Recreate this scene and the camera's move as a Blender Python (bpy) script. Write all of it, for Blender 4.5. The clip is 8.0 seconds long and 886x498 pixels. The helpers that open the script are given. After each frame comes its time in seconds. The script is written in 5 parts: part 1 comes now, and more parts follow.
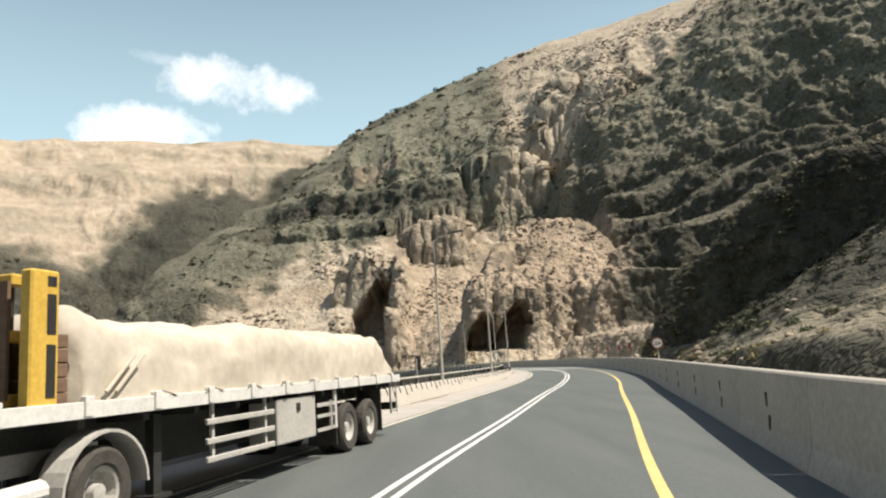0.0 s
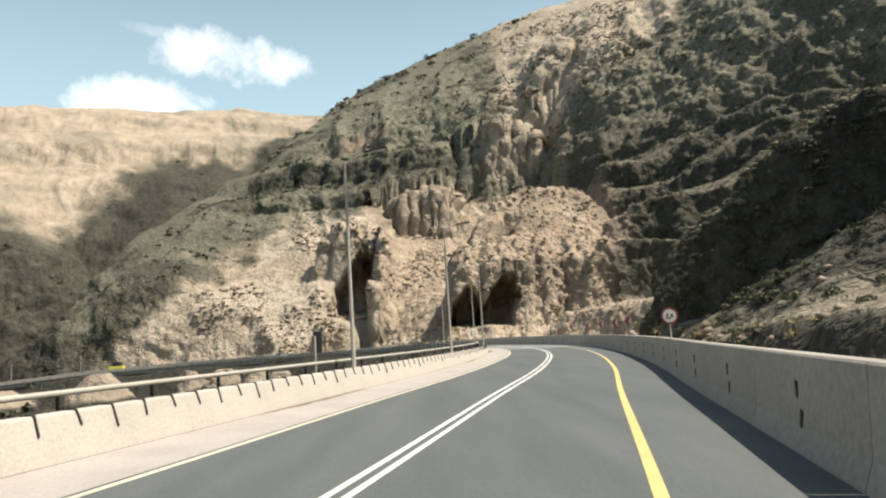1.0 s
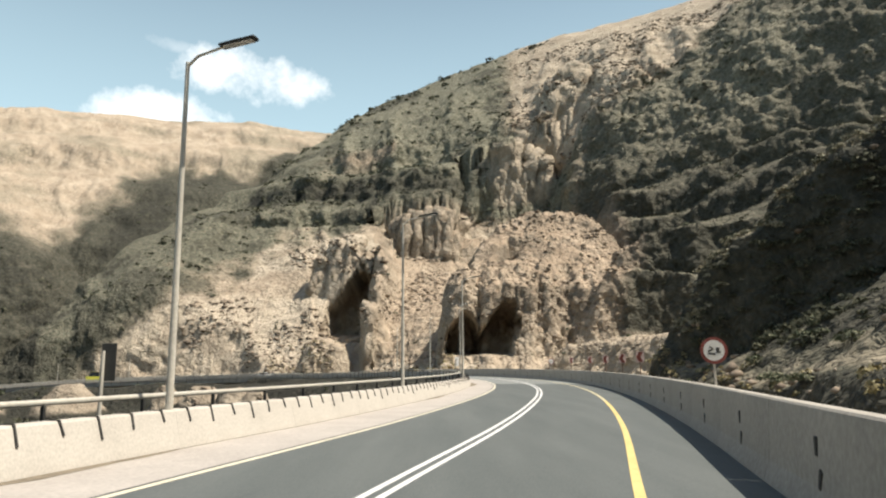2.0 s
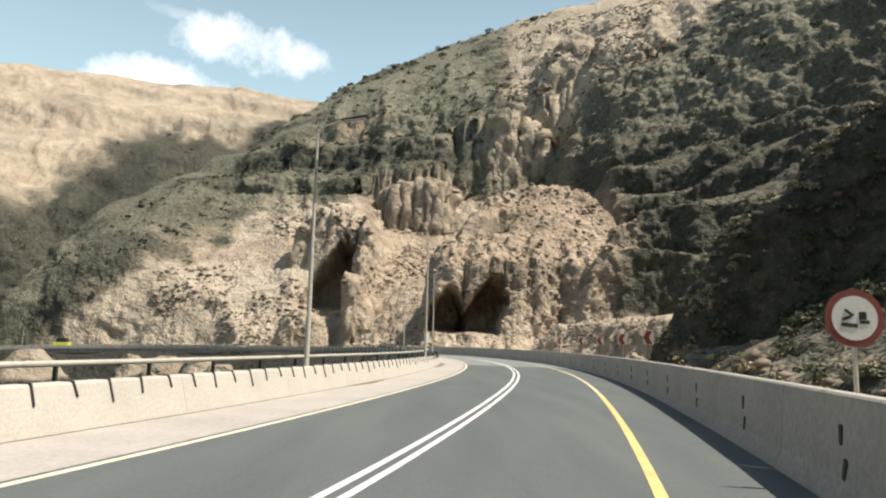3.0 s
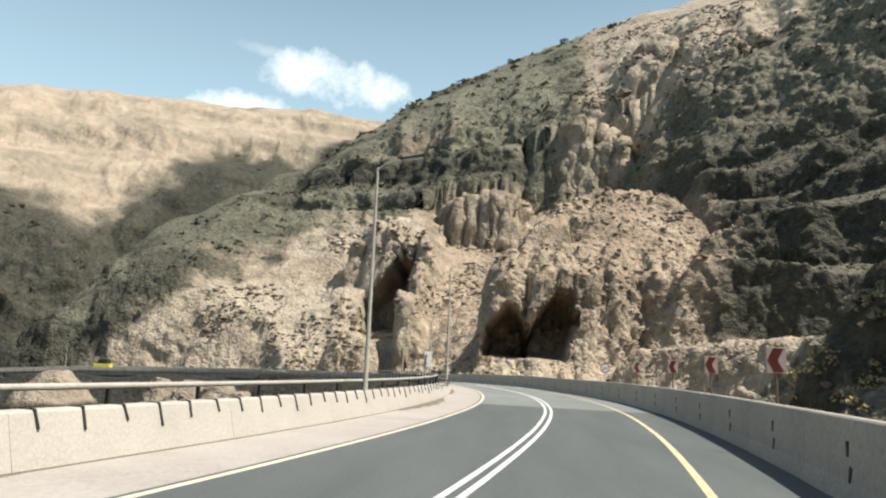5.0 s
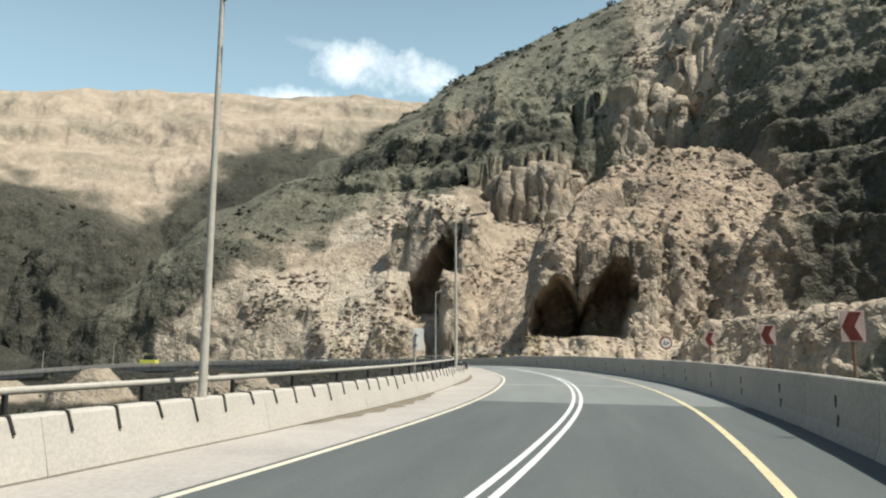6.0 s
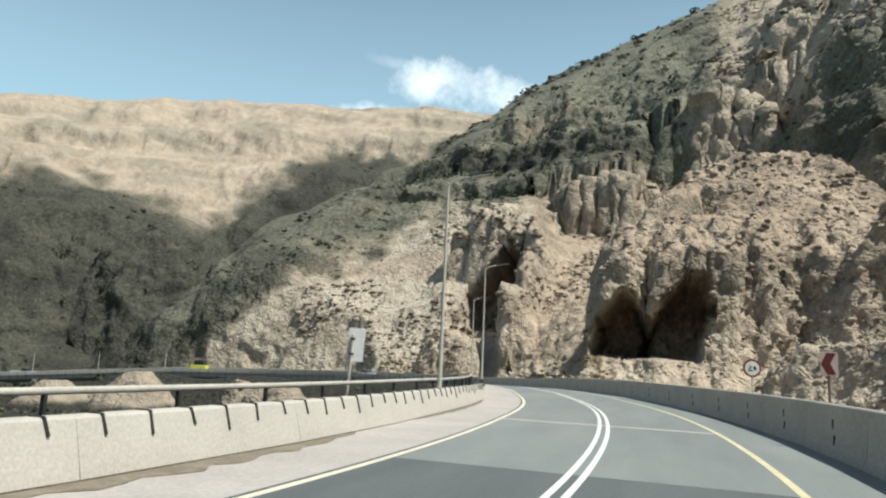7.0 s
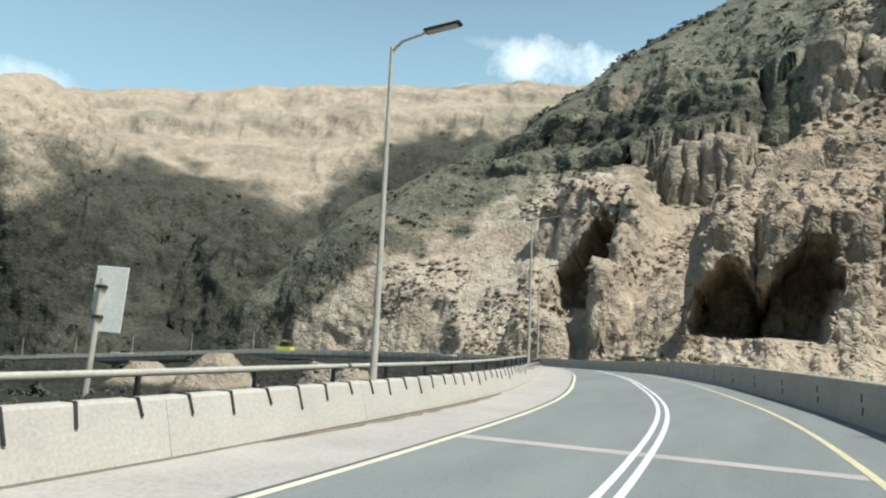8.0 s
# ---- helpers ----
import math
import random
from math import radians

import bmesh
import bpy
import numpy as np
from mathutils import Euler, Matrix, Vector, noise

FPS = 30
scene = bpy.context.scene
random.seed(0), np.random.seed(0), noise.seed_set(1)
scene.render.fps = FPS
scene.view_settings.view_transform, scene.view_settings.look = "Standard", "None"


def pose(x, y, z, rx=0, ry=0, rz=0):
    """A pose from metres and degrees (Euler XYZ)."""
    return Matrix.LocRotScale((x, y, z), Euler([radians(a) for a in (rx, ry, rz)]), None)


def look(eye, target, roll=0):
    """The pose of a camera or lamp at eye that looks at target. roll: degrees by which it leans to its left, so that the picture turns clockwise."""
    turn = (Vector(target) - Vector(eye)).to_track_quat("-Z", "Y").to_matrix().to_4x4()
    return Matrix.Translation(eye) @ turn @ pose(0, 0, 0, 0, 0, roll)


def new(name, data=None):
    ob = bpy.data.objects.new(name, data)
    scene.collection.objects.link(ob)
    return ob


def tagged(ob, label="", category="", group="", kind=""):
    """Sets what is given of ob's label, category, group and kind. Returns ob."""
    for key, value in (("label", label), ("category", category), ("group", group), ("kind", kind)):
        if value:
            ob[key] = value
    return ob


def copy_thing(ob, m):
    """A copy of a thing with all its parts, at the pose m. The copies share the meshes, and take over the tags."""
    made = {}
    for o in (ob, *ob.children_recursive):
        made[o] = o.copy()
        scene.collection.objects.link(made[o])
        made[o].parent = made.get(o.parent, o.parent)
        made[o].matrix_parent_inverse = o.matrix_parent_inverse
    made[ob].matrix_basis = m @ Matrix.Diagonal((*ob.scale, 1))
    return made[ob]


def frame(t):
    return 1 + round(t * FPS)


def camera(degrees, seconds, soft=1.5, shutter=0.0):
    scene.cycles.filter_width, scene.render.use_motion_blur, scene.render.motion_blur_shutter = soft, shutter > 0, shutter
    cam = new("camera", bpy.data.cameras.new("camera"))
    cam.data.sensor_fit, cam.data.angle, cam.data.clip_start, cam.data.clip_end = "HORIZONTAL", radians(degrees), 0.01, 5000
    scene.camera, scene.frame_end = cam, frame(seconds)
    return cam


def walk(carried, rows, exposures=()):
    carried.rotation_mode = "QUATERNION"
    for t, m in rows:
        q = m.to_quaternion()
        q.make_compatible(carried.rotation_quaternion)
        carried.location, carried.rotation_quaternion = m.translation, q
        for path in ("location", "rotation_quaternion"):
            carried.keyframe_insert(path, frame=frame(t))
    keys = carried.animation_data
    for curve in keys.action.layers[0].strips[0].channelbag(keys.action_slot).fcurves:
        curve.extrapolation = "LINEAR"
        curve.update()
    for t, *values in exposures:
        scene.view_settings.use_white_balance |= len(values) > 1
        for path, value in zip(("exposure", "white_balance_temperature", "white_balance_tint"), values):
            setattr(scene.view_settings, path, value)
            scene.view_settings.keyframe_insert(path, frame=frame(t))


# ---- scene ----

# ------------------------------------------------------------------ camera
cam = camera(63.7, 8.0, soft=2.2)
ROWS = [
    (0.0, 0.00, 0.00, 1.74, 0.56, 9.39, 2.16),
    (0.5, 1.45, 6.46, 1.83, 0.11, 8.43, 2.39),
    (1.0, 2.89, 12.96, 1.87, 0.09, 7.44, 1.87),
    (1.2, 3.42, 15.36, 1.90, -0.44, 8.25, 0.90),
    (2.3, 6.00, 27.35, 2.02, 0.01, 9.64, -1.89),
    (2.5, 6.40, 29.51, 1.98, -0.94, 9.10, -2.40),
    (3.0, 7.42, 34.98, 2.02, -0.41, 7.90, -3.11),
    (3.5, 8.72, 40.57, 2.07, 0.10, 6.52, -1.84),
    (4.0, 9.88, 46.57, 2.14, 1.18, 8.56, -1.72),
    (4.5, 10.84, 52.23, 2.18, 3.12, 8.79, -2.56),
    (5.0, 11.67, 57.68, 2.24, 5.93, 9.70, -4.00),
    (5.2, 12.00, 59.92, 2.28, 7.82, 7.69, -4.32),
    (6.3, 13.75, 73.08, 2.42, 11.76, 8.34, -1.23),
    (6.5, 13.97, 75.44, 2.46, 12.60, 8.36, -1.40),
    (7.0, 14.44, 81.25, 2.50, 16.51, 9.22, -4.22),
    (7.5, 14.64, 87.30, 2.60, 17.29, 7.41, -5.21),
    (8.0, 14.86, 92.70, 2.65, 24.76, 7.21, -4.15),
]
TILT = Matrix.Rotation(radians(1.7), 4, "Y")      # sets the fitted world upright
walk(cam, [(t, TILT @ pose(x, y, z, 90 + pitch, roll, yaw)) for t, x, y, z, yaw, pitch, roll in ROWS],
     [(0.0, 0.53, 6400, 9), (5.0, 0.49, 6150, 8), (6.4, 0.29, 5900, 4), (8.0, 0.29, 5650, 2)])

# ------------------------------------------------------------------ sun, sky
SUN_EL, SUN_AZ = radians(60), radians(102)      # azimuth clockwise from +y: to the right and a little behind
sun_from = Vector((math.sin(SUN_AZ) * math.cos(SUN_EL), math.cos(SUN_AZ) * math.cos(SUN_EL), math.sin(SUN_EL)))
lamp = bpy.data.lights.new("sun", "SUN")
lamp.energy, lamp.angle, lamp.color = 5.0, radians(0.53), (1.0, 0.90, 0.77)
sun = new("sun", lamp)
sun.matrix_world = look(sun_from * 500, (0, 0, 0))

world = bpy.data.worlds.new("world")
scene.world = world
world.use_nodes = True


def build_sky():
    nt = world.node_tree
    nt.nodes.clear()
    N, Lk = nt.nodes.new, nt.links.new

    def math_node(op, a, b=None, c=None, clamp=False):
        n = N("ShaderNodeMath")
        n.operation, n.use_clamp = op, clamp
        for i, v in enumerate((a, b, c)):
            if v is None:
                continue
            if isinstance(v, (int, float)):
                n.inputs[i].default_value = v
            else:
                Lk(v, n.inputs[i])
        return n.outputs[0]

    sky = N("ShaderNodeTexSky")
    sky.sky_type, sky.sun_disc = "NISHITA", False
    sky.sun_elevation, sky.sun_rotation = SUN_EL, SUN_AZ
    sky.air_density, sky.dust_density, sky.ozone_density = 1.0, 1.2, 1.0
    co = N("ShaderNodeTexCoord")
    sep = N("ShaderNodeSeparateXYZ")
    Lk(co.outputs["Generated"], sep.inputs[0])
    x, y, z = sep.outputs
    az = math_node("ARCTAN2", x, y)
    el = math_node("ARCSINE", z)
    noise_tex = N("ShaderNodeTexNoise")
    noise_tex.inputs["Scale"].default_value, noise_tex.inputs["Detail"].default_value = 12.0, 9.0
    noise_tex.inputs["Roughness"].default_value = 0.66
    Lk(co.outputs["Generated"], noise_tex.inputs["Vector"])
    wob = math_node("MULTIPLY", math_node("SUBTRACT", noise_tex.outputs["Fac"], 0.50), 4.0)
    total = None
    # clouds: azimuth, elevation, half width, half height (degrees), thickness, slope
    for ca, ce, wa, we, strong, lean in CLOUDS:
        da = math_node("SUBTRACT", az, radians(ca))
        de = math_node("SUBTRACT", math_node("SUBTRACT", el, radians(ce)), math_node("MULTIPLY", da, lean))
        qa = math_node("DIVIDE", da, radians(wa))
        qe = math_node("DIVIDE", de, radians(we))
        d2 = math_node("ADD", math_node("MULTIPLY", qa, qa), math_node("MULTIPLY", qe, qe))
        m = math_node("ADD", math_node("SUBTRACT", 1.0, d2), wob)
        m = math_node("MULTIPLY", math_node("MULTIPLY", m, 0.72, clamp=True), strong)
        total = m if total is None else math_node("MAXIMUM", total, m)
    mix = N("ShaderNodeMix")
    mix.data_type = "RGBA"
    Lk(total, mix.inputs["Factor"])
    haze = N("ShaderNodeMix")
    haze.data_type = "RGBA"
    low = N("ShaderNodeMapRange")
    low.inputs["From Min"].default_value, low.inputs["From Max"].default_value = radians(14), radians(42)
    low.inputs["To Min"].default_value, low.inputs["To Max"].default_value = 0.86, 0.0
    Lk(el, low.inputs["Value"])
    Lk(low.outputs["Result"], haze.inputs["Factor"])
    Lk(sky.outputs[0], haze.inputs["A"])
    haze.inputs["B"].default_value = (8.6, 11.6, 12.6, 1)
    Lk(haze.outputs["Result"], mix.inputs["A"])
    mix.inputs["B"].default_value = (19.5, 19.1, 18.5, 1)
    bg = N("ShaderNodeBackground")
    bg.inputs["Strength"].default_value = 0.058
    Lk(mix.outputs["Result"], bg.inputs["Color"])
    out = N("ShaderNodeOutputWorld")
    Lk(bg.outputs[0], out.inputs["Surface"])


CLOUDS = [(-16.6, 22.3, 6.4, 2.0, 1.0, -0.12), (-22.8, 18.9, 5.6, 2.0, 1.0, 0.0), (-22.4, 24.1, 2.6, 0.6, 0.3, -0.1),
          (-57.5, 16.8, 5, 1.6, 0.6, 0.0), (70, 35, 12, 3, 0.6, 0.1), (-120, 28, 14, 3, 0.6, 0.1)]
build_sky()

# ------------------------------------------------------------------ numeric noise for the land


def _hash(ix, iy, iz, seed):
    h = ix * np.uint32(374761393) + iy * np.uint32(668265263) + iz * np.uint32(2147483647) + np.uint32(seed * 1274126177 & 0xFFFFFFFF)
    h = (h ^ (h >> np.uint32(13))) * np.uint32(1274126177)
    h = h ^ (h >> np.uint32(16))
    return (h & np.uint32(0xFFFF)).astype(np.float32) / np.float32(65535.0)


def value_noise(x, y, z=None, seed=0):
    """Smooth noise in 0..1 on arrays."""
    cells, steps = [], []
    for v in (x, y) if z is None else (x, y, z):
        whole = np.floor(v)
        t = (v - whole).astype(np.float32)
        cells.append(whole.astype(np.int64).astype(np.uint32))
        steps.append(t * t * (3 - 2 * t))
    ix, iy = cells[:2]
    tx, ty = steps[:2]
    one = np.uint32(1)

    def layer(iz):
        a, b = _hash(ix, iy, iz, seed), _hash(ix + one, iy, iz, seed)
        c, d = _hash(ix, iy + one, iz, seed), _hash(ix + one, iy + one, iz, seed)
        a += (b - a) * tx
        c += (d - c) * tx
        a += (c - a) * ty
        return a

    if z is None:
        return layer(np.uint32(0))
    low, high = layer(cells[2]), layer(cells[2] + one)
    return low + (high - low) * steps[2]


def fbm(x, y, z=None, size=10.0, octaves=4, seed=0, rough=0.5):
    """Layered noise about 0, in -1..1."""
    total, amp, norm = 0, 1.0, 0
    for o in range(octaves):
        k = 2 ** o / size
        total = total + amp * (2 * value_noise(x * k + o * 17.3, y * k - o * 9.1, None if z is None else z * k, seed + o) - 1)
        norm += amp
        amp *= rough
    return total / norm


def ridged(x, y, z=None, size=10.0, octaves=4, seed=0):
    """Noise with sharp ridges, 0..1."""
    total, amp, norm = 0, 1.0, 0
    for o in range(octaves):
        k = 2 ** o / size
        n = value_noise(x * k + o * 11.7, y * k + o * 5.3, None if z is None else z * k, seed + o)
        total = total + amp * (1 - np.abs(2 * n - 1))
        norm += amp
        amp *= 0.5
    return total / norm


def smooth(a, b, v):
    t = np.clip((v - a) / (b - a), 0, 1)
    return t * t * (3 - 2 * t)


def smax(a, b, k):
    """Smooth maximum."""
    h = np.clip(0.5 + 0.5 * (a - b) / k, 0, 1)
    return b + (a - b) * h + k * h * (1 - h)


# ------------------------------------------------------------------ the road's line
LINE_KNOTS = [(-13.5, -50), (-8.6, -28), (-4.6, -10), (-3.0, -2), (-0.86, 10), (1.78, 22), (4.35, 34), (7.03, 46), (9.31, 58), (11.2, 70), (12.55, 82), (13.17, 94), (12.78, 106),
              (11.42, 118), (8.6, 131), (4.6, 146), (-0.8, 162), (-7.0, 180), (-16, 197), (-30, 216), (-49, 232), (-73, 244), (-103, 249), (-149, 251), (-203, 249), (-271, 244), (-352, 233)]


def catmull(points, step):
    """Even points along a smooth curve through the knots."""
    p = np.array(points, float)
    p = np.vstack([2 * p[0] - p[1], p, 2 * p[-1] - p[-2]])
    out = []
    for i in range(1, len(p) - 2):
        t = np.linspace(0, 1, 60, endpoint=False)[:, None]
        a, b, c, d = p[i - 1], p[i], p[i + 1], p[i + 2]
        out.append(0.5 * ((2 * b) + (c - a) * t + (2 * a - 5 * b + 4 * c - d) * t ** 2 + (3 * b - a - 3 * c + d) * t ** 3))
    q = np.vstack(out)
    s = np.concatenate([[0], np.cumsum(np.linalg.norm(np.diff(q, axis=0), axis=1))])
    n = int(s[-1] / step)
    u = np.linspace(0, s[-1], n + 1)
    return np.stack([np.interp(u, s, q[:, 0]), np.interp(u, s, q[:, 1])], 1), u


ROAD, ROAD_S = catmull(LINE_KNOTS, 0.5)
TANGENT = np.gradient(ROAD, axis=0)
TANGENT /= np.linalg.norm(TANGENT, axis=1)[:, None]
RIGHT = np.stack([TANGENT[:, 1], -TANGENT[:, 0]], 1)
# grade: gently up along the near bend, then down on to the bridge; slightly banked in the near bend
ROAD_Z = np.interp(ROAD_S, [0, 52, 158, 190, 215, 260, 305, 338, 363, 383, 408, 458, 518, 600], [-0.45, 0.0, 0.92, 1.0, 0.75, -0.4, -1.5, -3.0, -4.3, -6.0, -8.4, -13.0, -17.0, -20.0])
BANK = np.interp(ROAD_S, [0, 50, 150, 210, 260], [0.0, 0.012, 0.018, 0.012, 0.0])


def station(y):
    """The index along the road's line at which it first reaches that y."""
    return int(np.argmax(ROAD[:, 1] >= y))


def at_road(i, lat, dz=0.0):
    i = int(np.clip(i, 0, len(ROAD) - 1))
    return TILT @ Vector((ROAD[i, 0] + RIGHT[i, 0] * lat, ROAD[i, 1] + RIGHT[i, 1] * lat, ROAD_Z[i] + BANK[i] * lat + dz))


K = 1.355                      # scale of the hills
PIVOT = (8.0 * K, 40.0 * K)


def road_near(x, y):
    """Lateral offset from the road's line (right positive), its height there and the index, for arrays."""
    shape = x.shape
    x, y = x.ravel(), y.ravel()
    best = np.full(x.shape, 1e9)
    idx = np.zeros(x.shape, np.int64)
    sel = np.nonzero((np.hypot(x - PIVOT[0], y - PIVOT[1]) < 450))[0]
    xs, ys = x[sel].astype(np.float32), y[sel].astype(np.float32)
    bs, bi = np.full(len(sel), 1e9, np.float32), np.zeros(len(sel), np.int64)
    for i in range(0, len(ROAD), 10):
        d = (xs - np.float32(ROAD[i, 0])) ** 2 + (ys - np.float32(ROAD[i, 1])) ** 2
        m = d < bs
        bs[m], bi[m] = d[m], i
    coarse = bi.copy()
    for o in (-8, -6, -4, -2, 2, 4, 6, 8):
        j = np.clip(coarse + o, 0, len(ROAD) - 1)
        d = (xs - ROAD[j, 0]) ** 2 + (ys - ROAD[j, 1]) ** 2
        m = d < bs
        bs[m], bi[m] = d[m], j[m]
    best[sel], idx[sel] = bs, bi
    best[best > 1e8] = 400.0 ** 2
    x, y, best, idx = x.reshape(shape), y.reshape(shape), best.reshape(shape), idx.reshape(shape)
    dx, dy = x - ROAD[idx, 0], y - ROAD[idx, 1]
    lat = dx * RIGHT[idx, 0] + dy * RIGHT[idx, 1]
    lat = np.sign(lat) * np.sqrt(best)
    return lat, ROAD_Z[idx] + BANK[idx] * np.clip(lat, -8, 8), idx


# ------------------------------------------------------------------ materials
def material(name, rough=0.8, metal=0.0):
    mat = bpy.data.materials.new(name)
    mat.use_nodes = True
    b = mat.node_tree.nodes["Principled BSDF"]
    b.inputs["Roughness"].default_value, b.inputs["Metallic"].default_value = rough, metal
    return mat, mat.node_tree, b


def add_noise(nt, scale, detail=5, rough=0.55, coord="Object", stretch=None):
    co = nt.nodes.new("ShaderNodeTexCoord")
    n = nt.nodes.new("ShaderNodeTexNoise")
    n.inputs["Scale"].default_value, n.inputs["Detail"].default_value, n.inputs["Roughness"].default_value = scale, detail, rough
    if stretch:
        m = nt.nodes.new("ShaderNodeMapping")
        m.inputs["Scale"].default_value = stretch
        nt.links.new(co.outputs[coord], m.inputs["Vector"])
        nt.links.new(m.outputs[0], n.inputs["Vector"])
    else:
        nt.links.new(co.outputs[coord], n.inputs["Vector"])
    return n.outputs["Fac"]


def ramp(nt, fac, stops):
    r = nt.nodes.new("ShaderNodeValToRGB")
    el = r.color_ramp.elements
    while len(el) < len(stops):
        el.new(0.5)
    for e, (p, c) in zip(el, stops):
        e.position, e.color = p, (*c, 1) if len(c) == 3 else c
    nt.links.new(fac, r.inputs["Fac"])
    return r.outputs["Color"]


def blend(nt, fac, a, b, mode="MIX"):
    m = nt.nodes.new("ShaderNodeMix")
    m.data_type, m.blend_type = "RGBA", mode
    for sock, v in (("Factor", fac), ("A", a), ("B", b)):
        if isinstance(v, (int, float)):
            m.inputs[sock].default_value = v
        elif isinstance(v, tuple):
            m.inputs[sock].default_value = (*v, 1)
        else:
            nt.links.new(v, m.inputs[sock])
    return m.outputs["Result"]


def bump(nt, b, height, strength=0.4, distance=0.05):
    n = nt.nodes.new("ShaderNodeBump")
    n.inputs["Strength"].default_value, n.inputs["Distance"].default_value = strength, distance
    nt.links.new(height, n.inputs["Height"])
    nt.links.new(n.outputs[0], b.inputs["Normal"])


def mottled(name, dark, light, scale, rough=0.8, metal=0.0, fine=None, bump_by=0.2, dist=0.02, stretch=None):
    """A surface in two tones at two scales, with fine relief."""
    mat, nt, b = material(name, rough, metal)
    big = add_noise(nt, scale, 5, 0.6, stretch=stretch)
    small = add_noise(nt, fine or scale * 9, 4, 0.6, stretch=stretch)
    col = ramp(nt, big, [(0.32, dark), (0.68, light)])
    col = blend(nt, 0.35, col, ramp(nt, small, [(0.3, tuple(c * 0.6 for c in dark)), (0.7, tuple(min(1, c * 1.15) for c in light))]))
    nt.links.new(col, b.inputs["Base Color"])
    bump(nt, b, small, bump_by, dist)
    return mat


M_ASPHALT = mottled("asphalt", (0.078, 0.090, 0.087), (0.122, 0.134, 0.128), 0.9, 0.75, fine=60, bump_by=0.25, dist=0.01, stretch=(1, 0.12, 1))
M_ASPHALT_OLD = mottled("worn asphalt", (0.165, 0.18, 0.171), (0.24, 0.252, 0.238), 0.8, 0.7, fine=60, bump_by=0.25, dist=0.01, stretch=(1, 0.15, 1))
M_SHOULDER = mottled("concrete shoulder", (0.345, 0.315, 0.282), (0.465, 0.428, 0.386), 0.5, 0.85, fine=14)
M_WHITE = mottled("white road paint", (0.62, 0.62, 0.60), (0.80, 0.80, 0.78), 1.5, 0.6, fine=40)
M_CREAM = mottled("cream road paint", (0.58, 0.53, 0.40), (0.76, 0.71, 0.56), 1.5, 0.6, fine=40)
# the yellow line's paint, paled to carry the glare farther along
M_YELLOW_GLARE = mottled("glare-paled yellow road paint", (0.52, 0.45, 0.26), (0.72, 0.65, 0.42), 1.5, 0.6, fine=40)
M_YELLOW = mottled("yellow road paint", (0.56, 0.43, 0.16), (0.76, 0.60, 0.25), 1.5, 0.6, fine=40)
M_CONCRETE = mottled("pale concrete", (0.43, 0.40, 0.35), (0.53, 0.498, 0.438), 0.6, 0.85, fine=20, bump_by=0.1)
# darker copy of the pale concrete, with shade put into its colour
M_CONCRETE_SHADE = mottled("shade-grey concrete", (0.30, 0.278, 0.242), (0.42, 0.388, 0.337), 0.5, 0.85, fine=16, stretch=(1, 0.6, 0.6))
M_DARK = mottled("dark steel", (0.03, 0.03, 0.03), (0.06, 0.06, 0.055), 3, 0.6, 0.3)


# ------------------------------------------------------------------ mesh helpers
def mesh_from(name, verts, faces, mat, smooth_shade=False):
    me = bpy.data.meshes.new(name)
    me.from_pydata(verts, [], faces)
    me.materials.append(mat)
    if smooth_shade:
        me.polygons.foreach_set("use_smooth", np.ones(len(me.polygons), bool))
    me.update()
    return me


def part(name, bm, mat, parent=None, label=""):
    me = bpy.data.meshes.new(name)
    bm.normal_update()
    bm.to_mesh(me)
    bm.free()
    me.materials.append(mat)
    ob = new(name, me)
    ob.parent = parent
    if label:
        ob["label"] = label
    return ob


def ribbon(name, profile, i0, i1, mat, step=2, closed=False, caps=False):
    """Sweeps a profile of (lateral, height) points along the road's line."""
    idx = list(range(i0, i1 + 1, step))
    if idx[-1] != i1:
        idx.append(i1)
    n = len(profile)
    verts = [at_road(i, lat, h) for i in idx for lat, h in profile]
    faces = []
    m = n if closed else n - 1
    for a in range(len(idx) - 1):
        for k in range(m):
            k2 = (k + 1) % n
            faces.append((a * n + k, a * n + k2, (a + 1) * n + k2, (a + 1) * n + k))
    if caps:
        faces.append(tuple(range(n - 1, -1, -1)))
        faces.append(tuple((len(idx) - 1) * n + k for k in range(n)))
    return mesh_from(name, verts, faces, mat)


END = len(ROAD) - 1

# ------------------------------------------------------------------ the land
# swept profile of the main hill by bearing from the pivot (degrees): foot distance, mid distance and height, crest distance and height
BEARING = [-36, -32, -28, -18, -14, -10, -5, -1, 4, 9, 14, 20, 28, 40, 60, 90]
FOOT_R = [172, 166, 156, 148, 144, 140, 126, 110, 100, 94, 90, 84, 74, 62, 52, 48]
MID_R = [186, 190, 192, 222, 206, 192, 190, 187, 195, 178, 142, 144, 118, 95, 80, 70]
MID_Z = [3, 12, 26, 54, 49, 45, 49, 46, 57, 46, 34, 42, 40, 34, 30, 28]
CREST_R = [196, 205, 218, 268, 283, 298, 307, 305, 300, 294, 288, 280, 265, 240, 210, 180]
CREST_Z = [2, 18, 36, 75, 94, 115.5, 132.5, 144.5, 153.5, 158.5, 159.5, 161, 158, 143, 120, 100]


